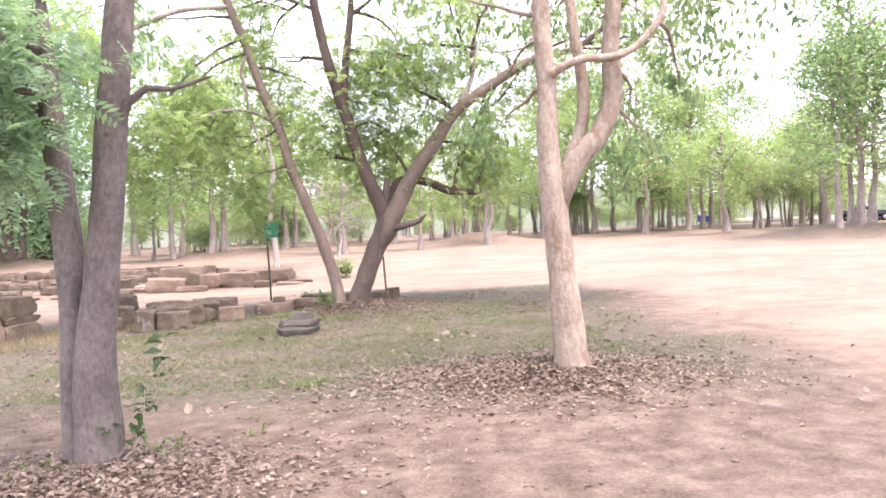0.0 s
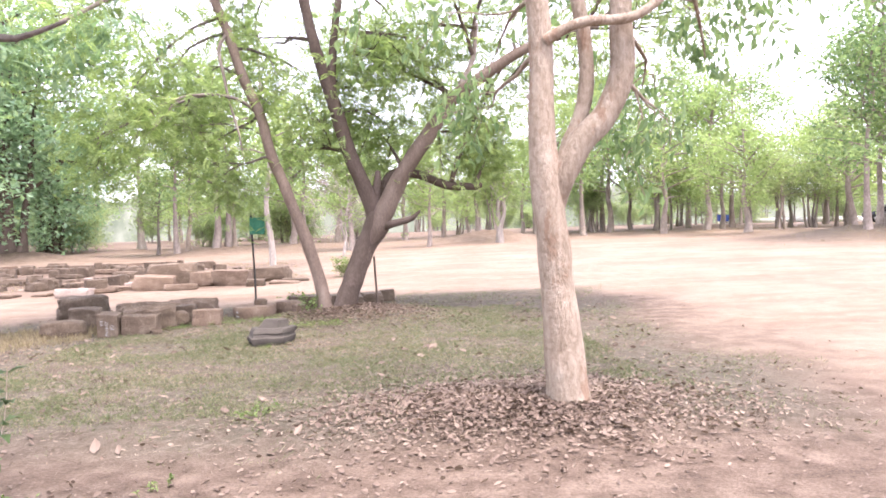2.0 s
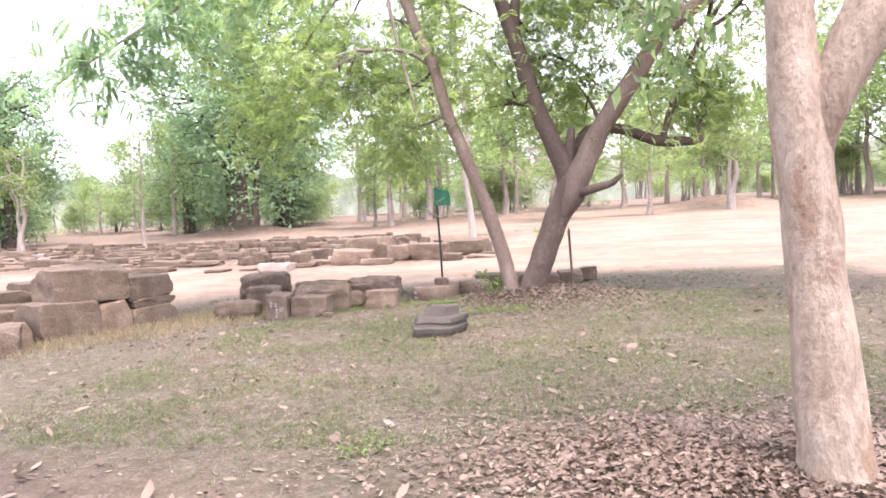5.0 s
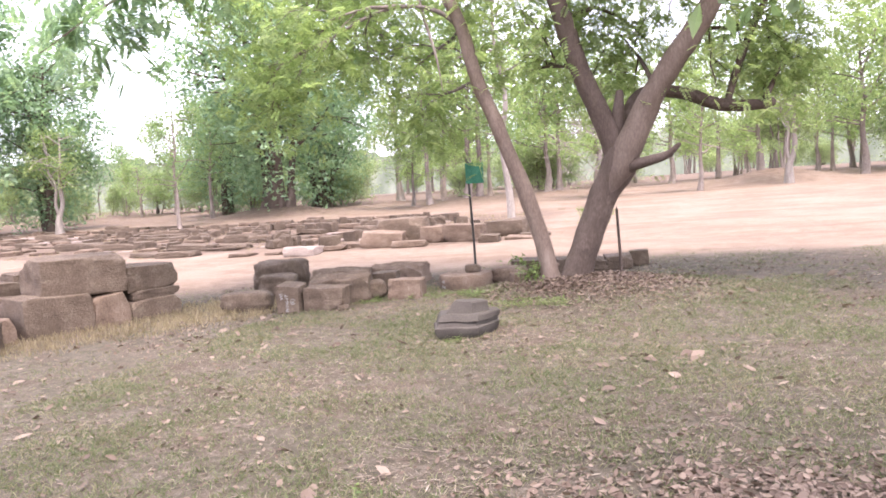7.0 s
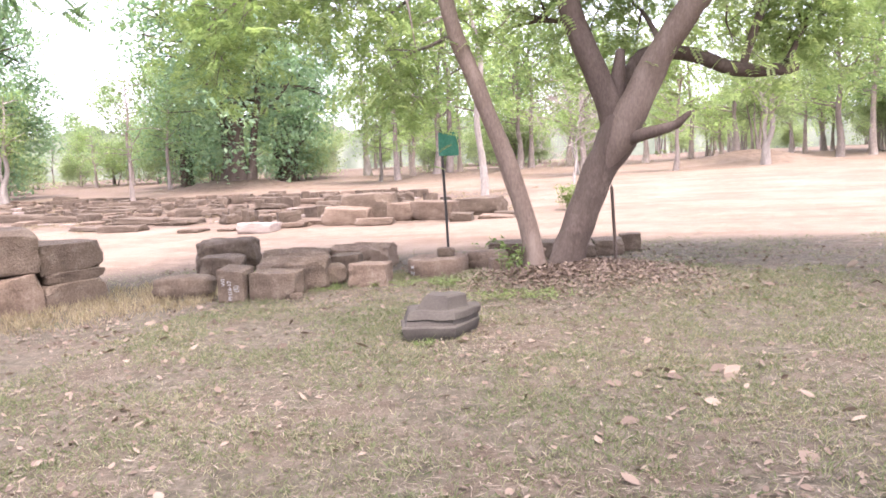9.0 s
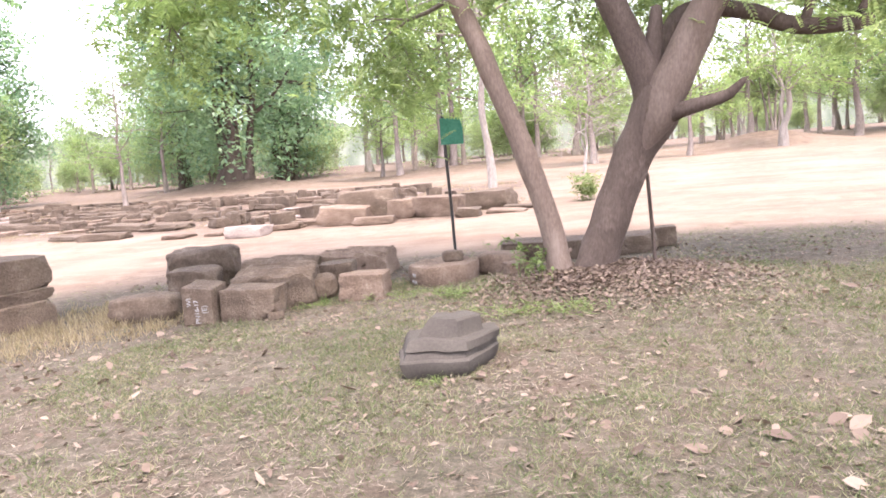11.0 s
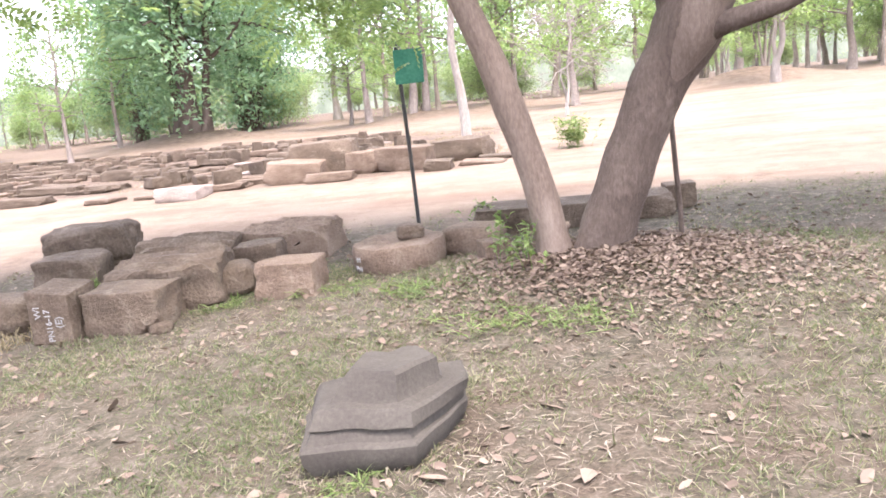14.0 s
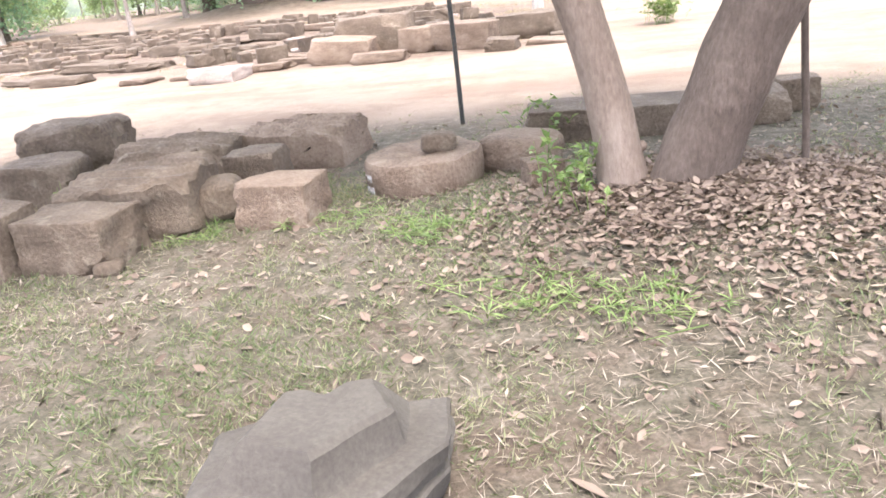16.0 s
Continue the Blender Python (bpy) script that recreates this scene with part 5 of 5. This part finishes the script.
weed(-0.80, 7.9, 0.16, 0.14, 90, 1, "small green weed tuft in thin turf", 0.35)
weed(-1.13, 6.15, 0.10, 0.08, 40, 2, "tiny green weed sprouting from bare soil", 0.3)
weed(-1.06, 14.72, 0.12, 0.34, 46, 3, "leafy bright green seedling at the slender trunk's foot", 0.6)
weed(-1.16, 14.95, 0.18, 0.42, 60, 4, "bright green sapling growing against a stone", 0.6)
weed(-1.85, 14.72, 0.28, 0.08, 300, 5, "bright green grass beside the leaf heap", 0.7, 0.1)
weed(-1.1, 13.9, 0.26, 0.07, 260, 6, "low green grass tuft by the leaf heap", 0.7, 0.1)
weed(-0.62, 13.88, 0.24, 0.06, 220, 7, "low green grass tuft beside fallen leaves", 0.7, 0.1)
weed(-2.6, 15.0, 0.25, 0.06, 200, 8, "green grass between the loose blocks", 0.7, 0.1)
weed(-3.4, 14.75, 0.22, 0.05, 180, 9, "green grass growing along a block", 0.7, 0.1)
weed(-4.75, 15.1, 0.12, 0.3, 50, 10, "thin green weed rising between two boulders", 0.5)
weed(-1.72, 16.95, 0.25, 0.4, 110, 11, "green creeper covering the end of a slab", 0.7)
weed(-1.35, 25.3, 0.28, 0.65, 520, 12, "bright green bush alone on the bare track", 0.9)
weed(-1.72, 5.55, 0.14, 0.12, 60, 13, "small green weeds at the twin trunk's foot", 0.4)
weed(-2.35, 5.15, 0.12, 0.10, 50, 14, "small green weeds among fallen leaves", 0.35)
weed(-1.45, 12.08, 0.1, 0.04, 90, 15, "grass tuft at the carved stone's edge", 0.6, 0.1)


def sapling():
    t = empty("sapling", pose(-1.86, 5.2, gz(-1.86, 5.2)), "thin arching sapling with scattered broad green leaves", "sapling")
    g = np.random.default_rng(91)
    stems = [[(0.0, 0, 0), (0.12, 0, 0.18), (0.27, 0.02, 0.42), (0.33, 0.02, 0.62), (0.36, 0.0, 0.86)], [(0.02, 0, 0), (0.14, -0.02, 0.1), (0.22, -0.05, 0.3), (0.24, -0.06, 0.5)], [(0.0, 0, 0), (-0.05, -0.02, 0.12), (-0.02, -0.03, 0.28)]]
    P = []
    for st in stems:
        limb("stem", st, [0.006, 0.005, 0.004, 0.003, 0.002][:len(st)], WOOD_DRY, t, 6, 0.05)
        for a, b in zip(st[1:], st[2:]):
            for _ in range(9):
                f = g.random()
                P.append([a[i] + (b[i] - a[i]) * f for i in range(3)])
    P = np.array(P)
    n = len(P)
    L = g.uniform(0.07, 0.13, n)
    v, f = blades(P, g.normal(0, 1, (n, 3)) * [1, 1, 0.4], g.normal(0, 0.3, (n, 3)) + [0, 0, 1], L, L * 0.5)
    obj("foliage", v, f, LEAF_YOUNG, t)


sapling()


# ---- far off: a parked car, a blue sheet, a white wall ----
def rounded_box(w, d, h, r, at=(0, 0, 0)):
    bm = bmesh.new()
    bmesh.ops.create_cube(bm, size=1)
    bmesh.ops.scale(bm, vec=(w, d, h), verts=bm.verts)
    bmesh.ops.bevel(bm, geom=bm.edges[:], offset=r, segments=3, affect="EDGES")
    bmesh.ops.translate(bm, vec=at, verts=bm.verts)
    return bm


def parked_car(x, y, turn):
    t = empty("car", pose(x, y, gz(x, y), 0, 0, turn), "dark parked pickup car under far trees", "car")
    part("body", rounded_box(4.8, 1.8, 0.6, 0.12, (0, 0, 0.72)), CAR_PAINT, t)
    bm = rounded_box(2.1, 1.6, 0.65, 0.18, (0.1, 0, 1.3))
    for v in bm.verts:
        if v.co.z > 1.4:
            v.co.x = 0.1 + (v.co.x - 0.1) * 0.72
    part("cabin", bm, CAR_PAINT, t)
    for s in (-1, 1):
        part("window", rounded_box(1.45, 0.03, 0.36, 0.01, (0.1, 0.79 * s, 1.36)), CAR_GLASS, t, "dark side window")
        part("headlight", rounded_box(0.05, 0.35, 0.16, 0.02, (2.39, 0.6 * s, 0.85)), CHALK, t, "pale headlight")
        for q in (-1.5, 1.5):
            bm = bmesh.new()
            bmesh.ops.create_cone(bm, cap_ends=True, segments=24, radius1=0.36, radius2=0.36, depth=0.24, matrix=pose(q, 0.8 * s, 0.36, 90))
            bmesh.ops.bevel(bm, geom=bm.edges[:], offset=0.03, segments=2, affect="EDGES")
            w = part("wheel", bm, RUBBER, t, "black tyre")
            bm = bmesh.new()
            bmesh.ops.create_cone(bm, cap_ends=True, segments=20, radius1=0.2, radius2=0.18, depth=0.27, matrix=pose(q, 0.8 * s, 0.36, 90))
            part("rim", bm, STEEL, w, "steel rim")


parked_car(47.0, 70.5, 160)


def blue_banner(x, y):
    t = empty("banner", pose(x, y, gz(x, y), 0, 0, -20) @ Matrix.Scale(0.7, 4), "blue sheet stretched between two posts far off", "banner")
    V, F, n = [], [], 12
    for i in range(n + 1):
        for j in range(5):
            V.append((-1 + 2 * i / n, 0.05 * math.sin(i * 1.1), 0.5 + 0.25 * j - 0.08 * math.sin(math.pi * i / n)))
    F = [(i * 5 + j, i * 5 + j + 1, i * 5 + j + 6, i * 5 + j + 5) for i in range(n) for j in range(4)]
    obj("sheet", V, F, BLUE_SHEET, t, True)
    for s in (-1, 1):
        V, F = bar([(s, 0, -0.1), (s, 0, 0.8), (s, 0, 1.6)], 0.04)
        obj("post", V, F, WOOD_DRY, t, True)


blue_banner(34.0, 78.0)
_w = part("wall_far", rounded_box(16, 0.3, 0.6, 0.04, (0, 0, 0.3)), WALL_WHITE)
_w.matrix_basis = pose(44, 82, gz(44, 82) - 0.05, 0, 0, -28)
tagged(_w, "low whitewashed boundary wall far off", "wall", kind="structure")


# ---- the distant wood, its haze painted as a glow ----
def distant_wood():
    m = bpy.data.materials.new("painted_haze_glow")
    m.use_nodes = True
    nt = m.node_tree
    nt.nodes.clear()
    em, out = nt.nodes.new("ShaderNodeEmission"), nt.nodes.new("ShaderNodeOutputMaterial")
    # Pale haze is painted into the emission colour, brightening the gaps between trunks.
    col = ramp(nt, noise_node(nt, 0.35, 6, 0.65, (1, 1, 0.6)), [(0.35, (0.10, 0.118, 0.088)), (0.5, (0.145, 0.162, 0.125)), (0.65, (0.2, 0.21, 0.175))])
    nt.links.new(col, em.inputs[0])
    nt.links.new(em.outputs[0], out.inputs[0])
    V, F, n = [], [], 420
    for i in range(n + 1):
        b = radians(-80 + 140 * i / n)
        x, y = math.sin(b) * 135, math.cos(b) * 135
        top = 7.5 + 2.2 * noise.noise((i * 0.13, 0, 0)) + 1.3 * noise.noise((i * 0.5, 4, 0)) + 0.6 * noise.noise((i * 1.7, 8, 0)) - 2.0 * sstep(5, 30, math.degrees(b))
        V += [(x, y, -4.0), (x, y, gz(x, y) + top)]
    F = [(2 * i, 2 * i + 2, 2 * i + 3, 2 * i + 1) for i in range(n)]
    tagged(obj("backdrop", V, F, m), "glowing strip with haze painted over a distant woodland outline", "backdrop", kind="structure")


distant_wood()
